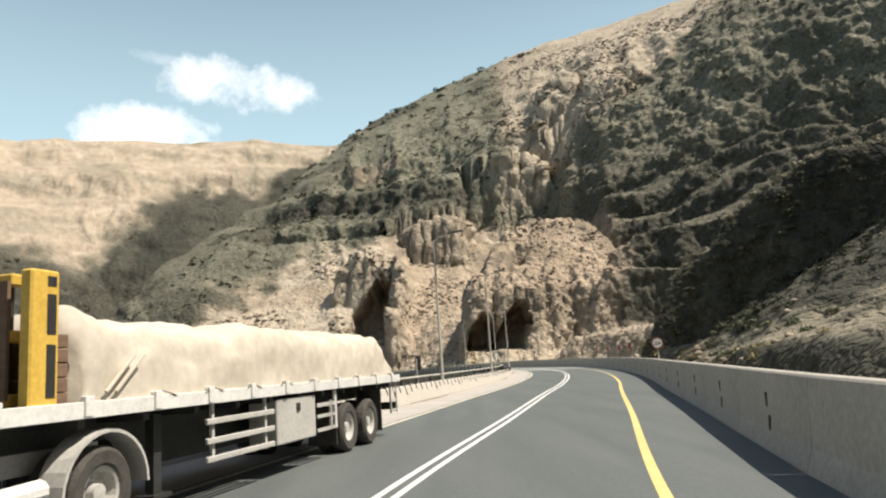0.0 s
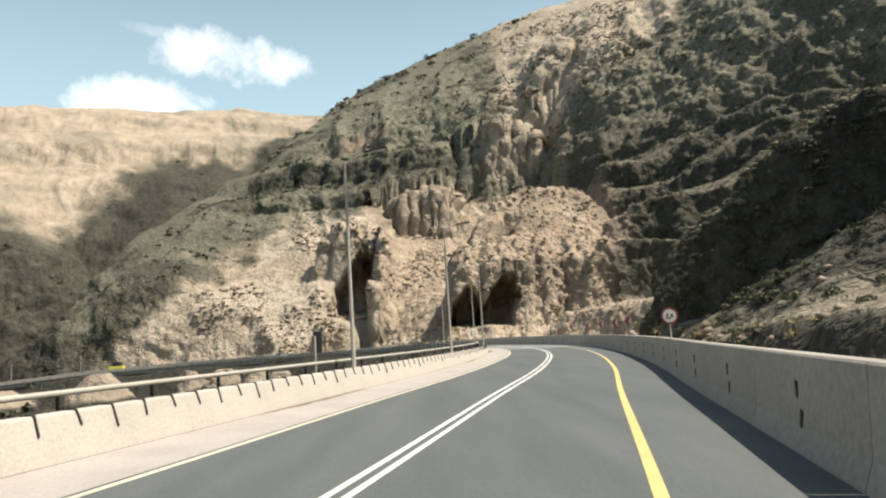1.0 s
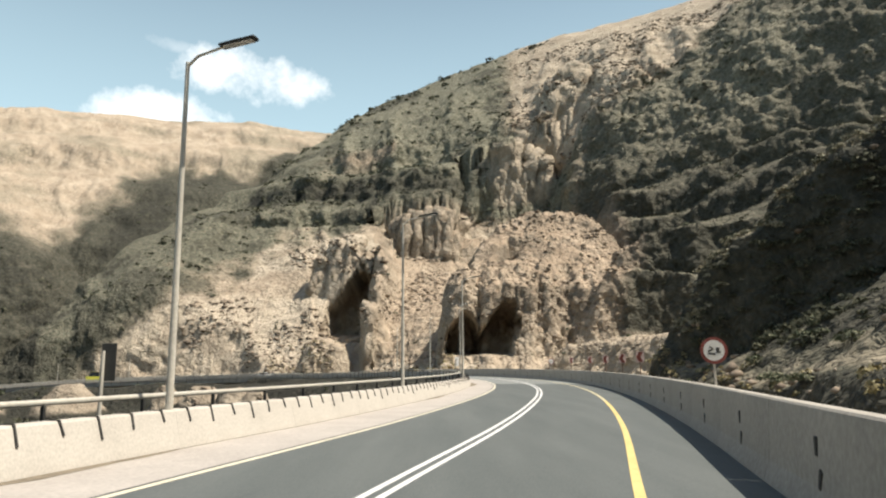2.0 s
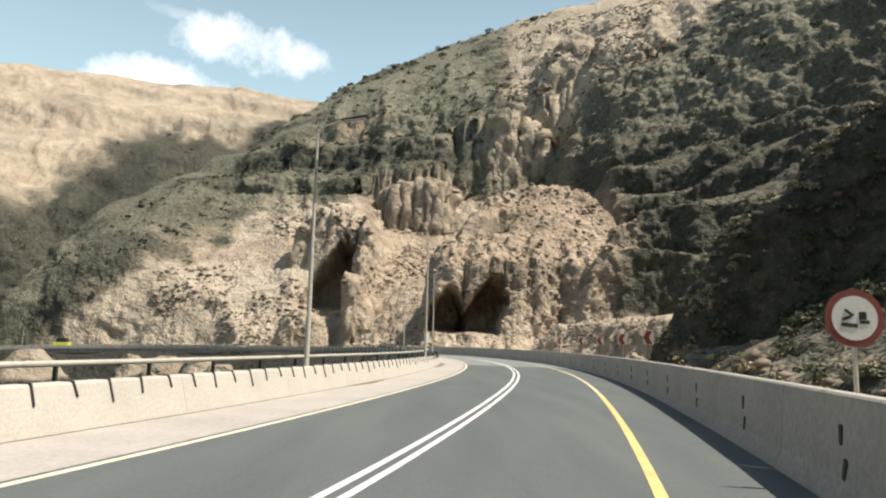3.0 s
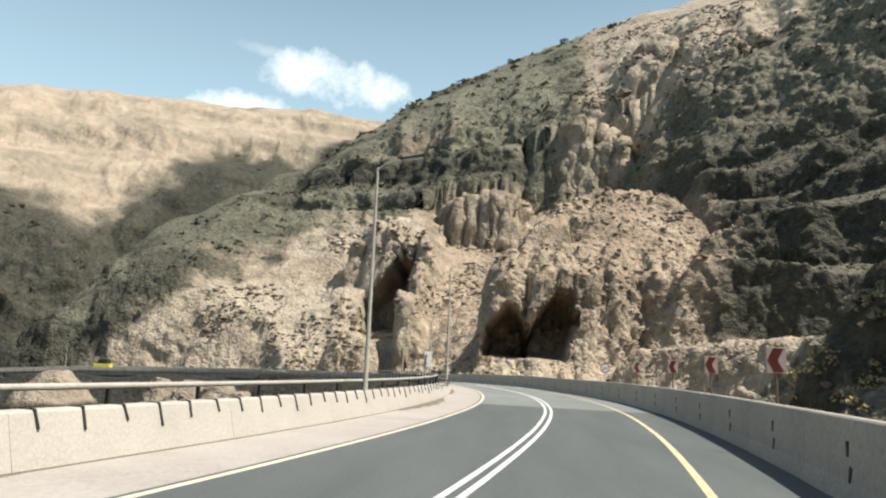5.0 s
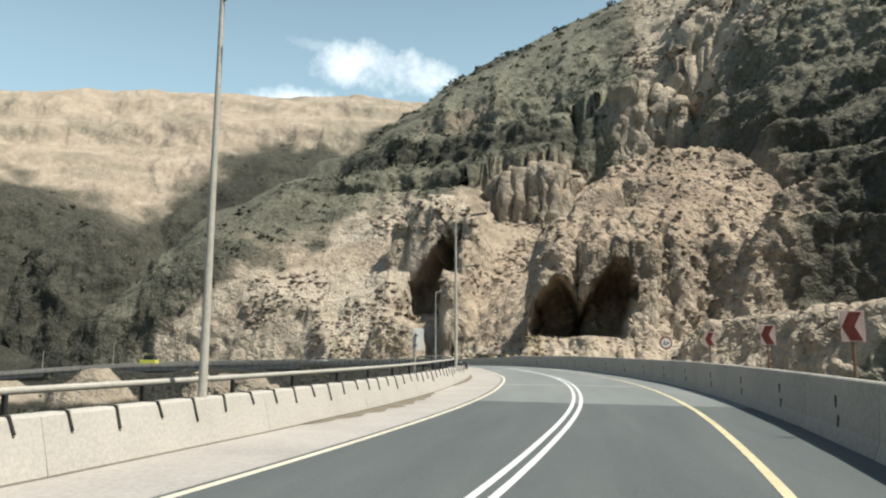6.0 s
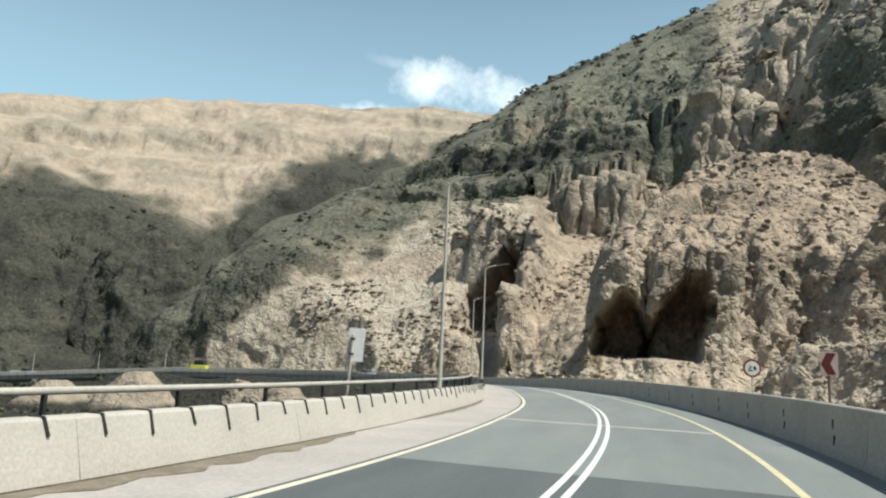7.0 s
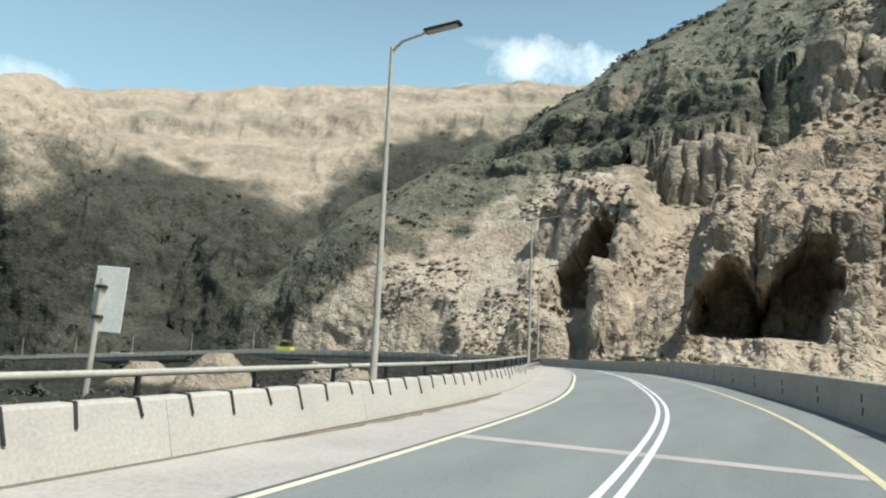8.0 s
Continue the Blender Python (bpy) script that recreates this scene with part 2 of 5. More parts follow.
def main_hill(th, r):
    f = np.interp(th, BEARING, FOOT_R)
    mr, mz = np.interp(th, BEARING, MID_R), np.interp(th, BEARING, MID_Z)
    cr, cz = np.interp(th, BEARING, CREST_R), np.interp(th, BEARING, CREST_Z)
    up = np.clip((r - mr) / (cr - mr), 0, 1)
    z = np.where(r < mr, 1.5 + (mz - 1.5) * np.clip((r - f) / (mr - f), -0.2, 1), mz + (cz - mz) * up ** 0.85)
    z = np.where(r > cr, cz - 0.35 * (r - cr), z)
    return np.where(th < -36, 1.5 - (-36 - th) * 4.0, z)


def dome(x, y, cx, cy, ax, ay, top, base, p=2.5, turn=0.0, sharp=2.2, ribs=0.0):
    """A steep-sided knoll."""
    c, s = math.cos(radians(turn)), math.sin(radians(turn))
    u, v = ((x - cx) * c + (y - cy) * s) / ax, (-(x - cx) * s + (y - cy) * c) / ay
    d = (np.abs(u) ** p + np.abs(v) ** p) ** (1 / p)
    if ribs:
        d = d + ribs * (0.45 - ridged(x, y, size=8.0, octaves=3, seed=71)) * smooth(0.25, 0.8, d)
    return base + (top - base) * np.where(d < 1, (1 - np.clip(d, 0, 1) ** sharp) ** 0.75, -(d - 1) * 2.0)


def terrace(z, step, edge):
    k = np.floor(z / step)
    return step * (k + smooth(edge, 1.0, z / step - k))


def notch(z, x, y, cx, cy, half, length, floor, turn):
    """Cuts a steep-walled recess into the ground."""
    c, s = math.cos(radians(turn)), math.sin(radians(turn))
    u, v = np.abs((x - cx) * c + (y - cy) * s) / half, np.abs(-(x - cx) * s + (y - cy) * c) / length
    d = np.maximum(u, v)
    depth = smooth(1.12, 0.85, d)
    return np.where(z > floor, z + (floor - z) * depth, z)


CREST_X = [17.5, 19.3, 20.5, 21.6, 22.3, 23.3, 24.8, 26.7, 28.9, 30.9, 33, 60]      # crest of the near bank
CREST_H = [-4, 2.0, 4.5, 6.3, 8.4, 10.2, 11.8, 13.6, 15.2, 16.9, 18.3, 19]
STEP_R = [84, 96, 97, 99.5, 111, 113.5, 129, 131, 142, 144, 155, 157, 176]
STEP_Z = [7.0, 7.4, 9.0, 19.2, 20.6, 31.8, 33.6, 41.0, 42.4, 49.4, 51.0, 58.0, 70.5]


def cliff(z, r, fold, at, foot, top, inside, width, lean, toe):
    """Stands a cliff in the slope where r reaches at: ground before it cut back to an even slope from its toe, raised behind it over a width."""
    low = np.minimum(z, 1.5 + (foot - 1.5) * np.clip((r - toe) / (at - toe), 0, 1.1))
    past = r + fold - at
    high = np.maximum(low, foot + (top - foot) * smooth(0.0, lean, past) - 1.2 * np.clip(past - width, 0, None))
    high = np.where(past > width, np.maximum(high, z), high)
    return z + (np.where(past > 0, high, low) - z) * inside


def hills(x, y):
    """Height of the hills, in their own scale."""
    wx = x + 3.5 * fbm(x, y, size=26, octaves=2, seed=3)
    wy = y + 3.5 * fbm(x, y, size=26, octaves=2, seed=9)
    dx, dy = wx - PIVOT[0] / K, wy - PIVOT[1] / K
    r, th = np.hypot(dx, dy), np.degrees(np.arctan2(dx, dy))
    z = main_hill(th, r)
    # gullies running down the slope
    gully = ridged(th * 1.1 + 3 * fbm(x, y, size=40, octaves=2, seed=61), r * 0.02, size=6.0, octaves=2, seed=14)
    top = 1 - 0.8 * smooth(0.78, 0.97, r / np.interp(th, BEARING, CREST_R))
    z = z + top * ((gully - 0.5) * 9 * smooth(10, 60, z) + 4 * fbm(x, y, size=24, octaves=3, seed=77) * smooth(20, 60, z))
    # rock ledges: a dark band on the upper slope, and cut benches on the shaded side
    ledge = smooth(-24, -19, th) * smooth(2, -4, th)
    z = z + (terrace(z + 3 * fbm(x, y, size=22, octaves=3, seed=15), 17.0, 0.62) - z) * 0.42 * ledge * smooth(44, 50, z) * smooth(90, 75, z)
    # far hill across the valley
    far = np.interp(r, [0, 205, 235, 268, 300, 345, 390, 430, 600, 1500, 4000], [-12, -12, 2, 42, 70, 104, 128, 137, 142, 120, 60])
    far = far + (8 * fbm(x, y, size=80, octaves=4, seed=21) + 9 * (ridged(th * 0.9, r * 0.03, size=6, octaves=3, seed=24) - 0.5)) * smooth(225, 290, r) * smooth(520, 380, r)
    far = far + (terrace(far + 4 * fbm(x, y, size=50, octaves=3, seed=26), 24.0, 0.6) - far) * 0.3 * smooth(60, 80, far) * smooth(128, 115, far)
    far = far + np.interp(th, [-60, -52, -47, -41, -34, -30, -26, -22], [-18, -17, -12.5, -10.5, 1, 4, 8, 10.5]) * smooth(250, 380, r)
    far = far - 14 * smooth(-40, -60, th) * smooth(250, 400, r)
    far = np.maximum(far, dome(wx, wy, -142, 256, 36, 44, 44, -10, 1.8, 25, 1.7))
    far = np.maximum(far, dome(wx, wy, -222, 226, 52, 80, 84, -14, 1.6, 25, 1.6))
    far = np.maximum(far, dome(x, y, -249, 372, 12, 8, 133, 118, 2.0))
    far = np.maximum(far, dome(wx, wy, -128, 342, 3.2, 4, 99, 60, 2.6))
    z = smax(z, far, 5.0)
    # quarried steps on the shaded side: cliffs and flat benches
    waver = 4.5 * fbm(x, y, size=34, octaves=3, seed=62) + 1.2 * fbm(x, y, size=5, octaves=3, seed=60)
    steps = np.interp(r + waver, STEP_R, STEP_Z) + 1.2 * fbm(x, y, size=18, octaves=3, seed=63) - 0.28 * np.clip(th - 16, 0, 12) * smooth(128, 112, r)
    stepped = smooth(11.0, 15.0, th + 2.0 * fbm(x, y, size=12, octaves=2, seed=68)) * smooth(62, 48, th) * smooth(84, 92, r) * smooth(176, 150, r)
    z = z + (steps - z) * stepped * (0.75 + 0.25 * smooth(-0.3, 0.2, fbm(x, y, size=30, octaves=2, seed=69)))
    # a low shelf of rubble between the road and the foot of the slope
    shelf = np.interp(th, [-8, -3, 8, 16, 22, 30], [0.8, 3.4, 5.1, 6.3, 6.8, 7.2])
    edge = np.interp(th, [-8, 0, 8, 16, 22, 30], [104, 93, 85, 77, 70, 62]) + 2.2 * fbm(x, y, size=9, octaves=3, seed=64)
    z = np.where((th > -8) & (th < 40), np.maximum(z, shelf * smooth(edge - 6, edge, r) * smooth(40, 30, th)), z)
    # craggy head over a shaded recess, and the buttress that shades it
    z = notch(z, wx, wy, -21.0, 188, 5.4, 16.0, 7.8, 6)
    for cx, cy, ax, ay, top in ((-31.0, 208, 3.4, 6, 31), (-27.6, 207, 3.0, 6, 36), (-23.6, 207.5, 3.2, 7, 37), (-19.6, 208, 3.2, 8, 34.5)):
        z = smax(z, dome(wx, wy, cx, cy, ax, ay, top, 18, 3.0, 6, 3.2, 0.5), 0.5)
    for cx, cy, ax, ay, top in ((-13.4, 203, 4.8, 10, 37.0), (-12.0, 193, 4.6, 9, 29.5), (-10.8, 183, 4.4, 8, 19.0)):
        z = smax(z, dome(wx, wy, cx, cy, ax, ay, top, 3, 2.6, 8, 3.0, 0.6), 1.0)
    z = smax(z, dome(wx, wy, -23.5, 177, 5.5, 3.0, 8.5, 1, 2.4, 4, 2.2, 0.5), 0.6)
    # fluted pillars at the top of the scree, and a pale crag high on the slope, its ribs throwing shade to one side
    flute = 5.5 * (np.abs(np.sin(np.radians(170) * th + 1.1 * fbm(x, y, size=7, octaves=2, seed=75))) ** 0.6 - 0.75) + 1.4 * fbm(x, y, size=4, octaves=2, seed=76)
    top = np.interp(th, [-7.4, -6.2, -4.6, -3.0, -1.8, -0.8, 0.2], [30, 44.0, 47.5, 49, 48.5, 45, 30]) + 1.0 * flute + 1.5 * fbm(x, y, size=9, octaves=2, seed=79)
    z = cliff(z, r, flute, 183.5, 34.5, top, smooth(-9.0, -6.0, th) * smooth(2.0, -1.0, th), 9, 2.6, np.interp(th, BEARING, FOOT_R))
    rib = 9.0 * (ridged(th * 0.9 + 0.5 * fbm(x, y, size=9, octaves=3, seed=77), 0.05 * r, size=3.0, octaves=4, seed=78) - 0.55)
    top = np.interp(th, [-0.4, 1.0, 2.3, 4.0, 6.3, 7.6, 9.2], [40, 58, 69, 72, 74, 70, 50]) + 0.7 * rib
    z = cliff(z, r, rib, 196.0, 47.0, top, smooth(-1.8, 1.2, th) * smooth(10.8, 7.6, th), 16, 6.0, 150.0)
    z = smax(z, dome(wx, wy, 46, 262, 14, 16, 112, 60, 2.4, 20, 2.2, 0.4), 2.0)
    z = smax(z, dome(wx, wy, 60, 232, 12, 14, 98, 55, 2.4, 20, 2.2, 0.4), 2.0)
    # the rounded mound: a fluted cliff at its foot, scree and rubble above
    flute = 6.0 * (ridged(x + 0.8 * fbm(x, y, size=5, octaves=2, seed=70), 0.1 * y, size=4.2, octaves=3, seed=66) - 0.55) * smooth(156, 143, y) + 1.6 * fbm(x, y, size=8, octaves=3, seed=67)
    front = np.interp(wy + flute - 0.010 * (x - 24) ** 2, [130, 137.5, 139.5, 142.5, 148, 158, 166, 192, 204], [0, 4.5, 8.0, 16.5, 21, 28.5, 35.6, 36.6, 24])
    side = dome(wx, wy, 25.0, 170, 18.8, 200, 37.5, 2.5, 2.4, 0, 2.3, 0.15)
    gap = smooth(2.4, 1.2, np.hypot((x - 25) / 21, (y - 170) / 27)) * smooth(12, 30, z)
    z = z - 5.0 * gap * (y > 150)
    z = smax(z, -smax(-front, -side, 1.5), 0.8)
    z = smax(z, dome(wx, wy, 8.6, 149.5, 4.4, 9.5, 20.5, 2, 2.4, 0, 2.6, 0.25), 0.8)
    z = smax(z, dome(wx, wy, 13.0, 158, 5.0, 9.0, 27.0, 2, 2.4, 0, 2.6, 0.25), 0.8)
    z = notch(z, wx, wy, 16.6, 154, 1.7, 4.6, 18.5, -14)
    # near bank: a steep dark nose whose ragged crest climbs away from the road, with a low rock step in front
    crest_y = 70.1 - 0.754 * (x - 19.9)
    crest_z = np.interp(x, CREST_X, CREST_H) + 1.8 * (ridged(x, y, size=5.0, octaves=3, seed=72) - 0.5)
    d = crest_y - y + 1.3 * fbm(x, y, size=5, octaves=3, seed=73)
    apron = 2.3 + 0.62 * np.clip(x - 20, -2, 40) * smooth(22, 46, y) + 0.8 * fbm(x, y, size=4, octaves=3, seed=74)
    face = np.where(d > 0, crest_z + (np.minimum(apron, crest_z) - crest_z) * smooth(1.1, 2.9, d) - 0.45 * np.clip(d, 0, 1.1), crest_z + 1.5 * d)
    z = smax(z, np.where((y > 14) & (x > 17), face, -20), 0.3)
    z = smax(z, dome(x, y, 24, 35, 9, 20, 2.6, -2, 4.0, -12, 8), 0.4)
    return z


def cones(x, y):
    """Heaps of pale earth in the hollow."""
    h = np.zeros_like(x)
    for cx, cy, w, top in ((-92, 212, 6.5, 7.5), (-54, 200, 4.0, 6.0), (-42, 184, 3.8, 5.5), (-68, 214, 4.2, 6.0), (-128, 226, 7, 6.0), (-33, 170, 3.5, 5.0)):
        h = np.maximum(h, top * np.clip(1.6 - np.hypot(x - cx, y - cy) / w, 0, 1.2))
    return h


def land(x, y):
    """Height of the ground for arrays of places."""
    z = K * hills(x / K, y / K) - 0.0035 * y
    lat, rz, idx = road_near(x, y)
    # hollow inside the bend, under the bridge
    hollow = rz - 1.1 - 9.0 * smooth(7.2, 26, -lat) + 1.6 * fbm(x, y, size=12, octaves=3, seed=5)
    hollow = np.maximum(hollow, rz - 9.5 + cones(x, y))
    z = np.where((lat < -6.4) & (lat > -135) & (y < 252), hollow, z)
    bridge = smooth(-46, -66, x) * (y > 200)
    under = np.where(np.abs(lat) < 9.0, 1.0, 0.0) * bridge
    verge = rz - 0.35 + 0.9 * smooth(6.5, 11, lat) * (1 - bridge) - 7.0 * bridge
    cut = smooth(6.8, 11.0 + 12.0 * bridge, np.abs(lat))
    z = np.where(lat > 0, verge + (z - verge) * cut, z)
    z = np.where(np.abs(lat) < 6.8, rz - 0.35, z)
    z = np.where(under > 0, np.minimum(z, rz - 7.5 * bridge + 0.6 * fbm(x, y, size=9, octaves=2, seed=8)), z)
    return z


def fine_axis(spans):
    return np.concatenate([np.linspace(a, b, n, endpoint=False) for a, b, n in spans])


def build_land():
    th = np.append(fine_axis([(-180, -66, 50), (-66, 60, 900), (60, 105, 160), (105, 180, 30)]), 180.0)
    r0 = fine_axis([(2, 60, 70), (60, 445, 430), (445, 610, 90), (610, 900, 30), (900, 4200, 20)])
    th_c = th[::4]
    TH = np.radians(th_c)[:, None] + 0 * r0[None, :]
    R0 = r0[None, :] + 0 * TH
    Z0 = land(PIVOT[0] + R0 * np.sin(TH), PIVOT[1] + R0 * np.cos(TH))
    # spread the rows evenly along the surface, so that cliffs get their share
    n_rows = 880
    ds = np.hypot(np.diff(R0, axis=1), np.clip(np.abs(np.diff(Z0, axis=1)), 0, 6)) / np.maximum(R0[:, 1:], 25.0)
    ds = ds * np.interp(R0[:, 1:], [0, 40, 60, 300, 345, 430, 600, 640, 4200], [0.3, 0.5, 1.0, 1.0, 0.6, 0.45, 0.4, 0.06, 0.05])
    cum = np.concatenate([np.zeros((len(th_c), 1)), np.cumsum(ds, axis=1)], axis=1)
    cum /= cum[:, -1:]
    pad = np.pad(cum, ((1, 1), (0, 0)), mode="edge")
    cum = (pad[:-2] + pad[1:-1] + pad[2:]) / 3
    u = np.linspace(0, 1, n_rows)
    RC = np.stack([np.interp(u, cum[i], r0) for i in range(len(th_c))])
    RR = np.stack([np.interp(th, th_c, RC[:, j]) for j in range(n_rows)], 1)
    TH = np.radians(th)[:, None] + 0 * RR
    X, Y = PIVOT[0] + RR * np.sin(TH), PIVOT[1] + RR * np.cos(TH)
    Z = land(X, Y)
    lat, rz, idx = road_near(X, Y)
    clear = smooth(7.2, 10.5, lat) + smooth(-8.0, -14, lat)
    P = np.stack([X, Y, Z], -1)
    du, dv = np.gradient(P, axis=0), np.gradient(P, axis=1)
    N = np.cross(dv, du)
    N /= np.maximum(np.linalg.norm(N, axis=-1, keepdims=True), 1e-9)
    N *= np.sign(N[..., 2:3] + 1e-9)
    steep = smooth(0.88, 0.55, N[..., 2])
    near = smooth(1000, 450, RR)
    big = np.clip(RR / 150.0, 0.45, 1.7)
    rock = 4.6 * (ridged(X, Y, Z * 0.7, size=15, octaves=5, seed=31) - 0.58)
    strata = 0.9 * (ridged(X * 0.3, Y * 0.3, Z * 1.3 + 0.15 * X, size=5, octaves=3, seed=33) - 0.5)
    lump = 2.0 * fbm(X, Y, Z, size=5.0, octaves=4, seed=41, rough=0.68)
    push = ((rock + strata) * (0.2 + 0.8 * steep) + lump * (0.35 + 0.65 * steep)) * clear * near * big
    ring = RR / (K * np.interp(np.degrees(TH), BEARING, CREST_R))
    push = push * (1 - 0.75 * smooth(0.80, 0.93, ring) * smooth(1.25, 1.1, ring) * (np.degrees(TH) > -30))
    # loose scree and the mound lie smoother than the bare rock
    xh, yh, dg = X / K, Y / K, np.degrees(TH)
    scree = smooth(-8.6, -7.2, dg) * smooth(1.5, -0.5, dg) * smooth(175, 168, RR / K)
    cut_face = smooth(-13.5, -15, dg) * smooth(205, 190, RR / K)
    heap = smooth(1, 4, xh) * smooth(46, 42, xh) * smooth(136, 139, yh) * smooth(200, 185, yh)
    ledge = smooth(-6, -3, dg) * smooth(30, 24, dg) * smooth(104, 98, RR / K) * smooth(74, 80, RR / K) + (dg > -13.5) * (dg < -10.5) * (RR / K < 166)
    push = push * (1 - np.maximum(np.maximum(0.75 * scree, 0.68 * heap), np.maximum(0.7 * ledge, 0.4 * cut_face)))
    crag = smooth(-1, 1.5, dg) * smooth(11, 8, dg) * smooth(186, 192, RR / K) * smooth(225, 212, RR / K)
    push = push + crag * (6.5 * (ridged(X, Y, 0.6 * Z, size=11, octaves=4, seed=46) - 0.6))
    rubble = 1.0 * (ridged(X, Y, Z, size=2.6, octaves=3, seed=44) - 0.55) + 1.0 * fbm(X, Y, Z, size=1.4, octaves=2, seed=45)
    push = push + rubble * np.clip(scree + heap + 0.7 * smooth(-9.5, -4, dg) * smooth(30, 20, dg) * smooth(200, 180, RR / K), 0, 1) * clear * near
    P = P + N * push[..., None]
    # caves worn back into the foot of the mound
    hx, hy, hz = P[..., 0] / K, P[..., 1] / K, P[..., 2] / K
    ragged = 0.34 * fbm(P[..., 0], P[..., 1], P[..., 2], size=5, octaves=4, seed=91)
    for cx, lean, half, high, depth in ((6.7, 0.05, 3.0, 6.6, 12.0), (12.0, 0.24, 3.5, 9.0, 13.0)):
        d = np.hypot((hx - cx - lean * (hz - 5)) / half, np.clip(hz - 4.6, 0, None) / high) + ragged
        P[..., 1] += K * depth * smooth(1.06, 0.86, d) * (hy > 128) * (hy < 160) * smooth(3.9, 4.7, hz)
    # the recess under the craggy head runs back behind its brow
    d = np.hypot((hx + 21.6 - 0.22 * (hz - 12)) / 5.4, np.clip(hz - 9, 0, None) / 18.0) + ragged
    P[..., 1] += K * 13.0 * smooth(1.05, 0.85, d) * (hy > 170) * (hy < 214) * smooth(9.0, 10.5, hz)
    # kinds of ground: dark scrub and painted shade, pale cut earth, straw
    X, Y, Z = P[..., 0], P[..., 1], P[..., 2]
    deg = np.degrees(TH)
    patch = fbm(X, Y, size=34, octaves=4, seed=51)
    Zh = (Z + 0.0035 * Y) / K
    crest = K * (np.interp(deg, BEARING, CREST_R) + 6)
    on_main = (RR < crest) & (deg > -34)
    mound = smooth(-0.15, 0.15, dome(X / K, Y / K, 21.0, 168, 20, 34, 1.0, 0.0, 2.6) + 0.25 * patch)
    mound = np.maximum(mound, smooth(-9.5, -7.0, deg) * smooth(3.0, 1.0, deg) * smooth(192, 186, RR / K) * smooth(2.0, 4.5, Zh))
    fleck = fbm(X, Y, Z, size=9, octaves=3, seed=53)
    # bare cut face below a wavering line, olive slope above it, a dry brow high up, the shaded side painted dark
    rim = np.interp(deg, [-32, -29, -27, -25, -21, -17, -13, -9, -5, 0, 4, 9, 13], [4, 10, 17, 24, 27, 32, 40, 46, 50, 49, 44, 36, 0])
    bare = on_main * smooth(4.0, -3.0, Zh - rim + 9 * patch + 7 * fleck) * smooth(-32.5, -29.5, deg)
    low = np.interp(deg, [2, 4, 7, 10.5, 15, 20, 24, 28], [150, 62, 58, 70, 86, 99, 125, 150])
    brow = on_main * smooth(-5, 5, Zh - low + 12 * patch + 8 * fleck) * smooth(3.0, 5.5, deg)
    crag = np.exp(-(((deg - 5) / 3.2) ** 2 + ((Zh - 64) / 14) ** 2))
    brow = np.maximum(brow, on_main * smooth(0.35, 0.65, crag + 0.3 * fleck))
    dry = np.exp(-(((Zh - 79 - 0.6 * (deg + 9)) / 5.5) ** 2)) * smooth(-14, -11, deg) * smooth(-3, -6, deg) * smooth(-0.2, 0.2, patch + fleck)
    # shade of the right-hand side, put into the ground colour
    side_shade = on_main * smooth(9.0, 12.0, deg + 4 * patch) * (1 - brow)
    side_shade = np.maximum(side_shade, on_main * smooth(6.5, 8.5, deg) * (yh > 150) * smooth(48, 42, Zh))
    side_shade = np.maximum(side_shade, smooth(8, 13, deg) * smooth(150, 125, RR) * smooth(2.5, 5.0, Z))
    olive = on_main * (1 - bare) * (1 - 0.93 * brow) * (1 - side_shade) * (1 - 0.8 * dry)
    band = np.exp(-(((Zh - 60 - 3 * patch) / 6.5) ** 2)) * smooth(-21, -17, deg) * smooth(2, -1, deg)
    scrub = olive * np.clip(0.8 * band + 0.6 * smooth(0.05, 0.45, fleck + 0.6 * patch), 0, 1)
    # left end turns from the sun: its shade is mixed in as scrub colour
    scrub = np.maximum(scrub, olive * smooth(-13, -20, deg) * (0.25 + 0.45 * smooth(-0.3, 0.3, fleck + patch)))
    tall = fbm(X, Y, size=70, octaves=2, seed=57)
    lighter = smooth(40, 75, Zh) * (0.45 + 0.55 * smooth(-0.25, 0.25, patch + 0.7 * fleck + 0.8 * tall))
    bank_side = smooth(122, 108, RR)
    scrub = np.maximum(scrub, side_shade * (1 - 0.95 * lighter) * np.where(Zh < 52, 0.62 + 0.16 * steep, 0.8) * (1 - bank_side * (0.45 + 0.55 * smooth(-0.05, 0.35, fleck + patch))))
    olive = np.maximum(olive, side_shade * 0.9)
    # sun on the benches painted in: flat ground kept lighter than the cliffs
    scrub = scrub * (1 - 0.3 * side_shade * smooth(0.80, 0.95, N[..., 2]) * smooth(72, 62, Zh))
    scrub = scrub + (0.4 * smooth(0.05, 0.5, patch + 0.8 * fleck) - scrub) * mound
    olive = olive * (1 - mound)
    pale = np.where(mound > 0.5, 0.18 + 0.22 * smooth(1.5, -0.5, deg), bare * smooth(14, 8, deg) * (0.55 + 0.45 * smooth(-0.3, 0.15, fbm(X, Y, Z * 2.5, size=26, octaves=3, seed=58))))
    pale = np.maximum(pale, 0.75 * brow)
    # the dark gulch between the hills, scrub and painted shade together, with a pale tongue of scree
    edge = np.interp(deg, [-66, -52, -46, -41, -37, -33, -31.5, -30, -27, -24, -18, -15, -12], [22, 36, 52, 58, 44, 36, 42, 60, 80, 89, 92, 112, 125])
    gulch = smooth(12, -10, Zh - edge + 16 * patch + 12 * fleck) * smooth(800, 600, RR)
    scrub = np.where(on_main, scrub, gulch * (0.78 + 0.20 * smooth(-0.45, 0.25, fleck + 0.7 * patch)))
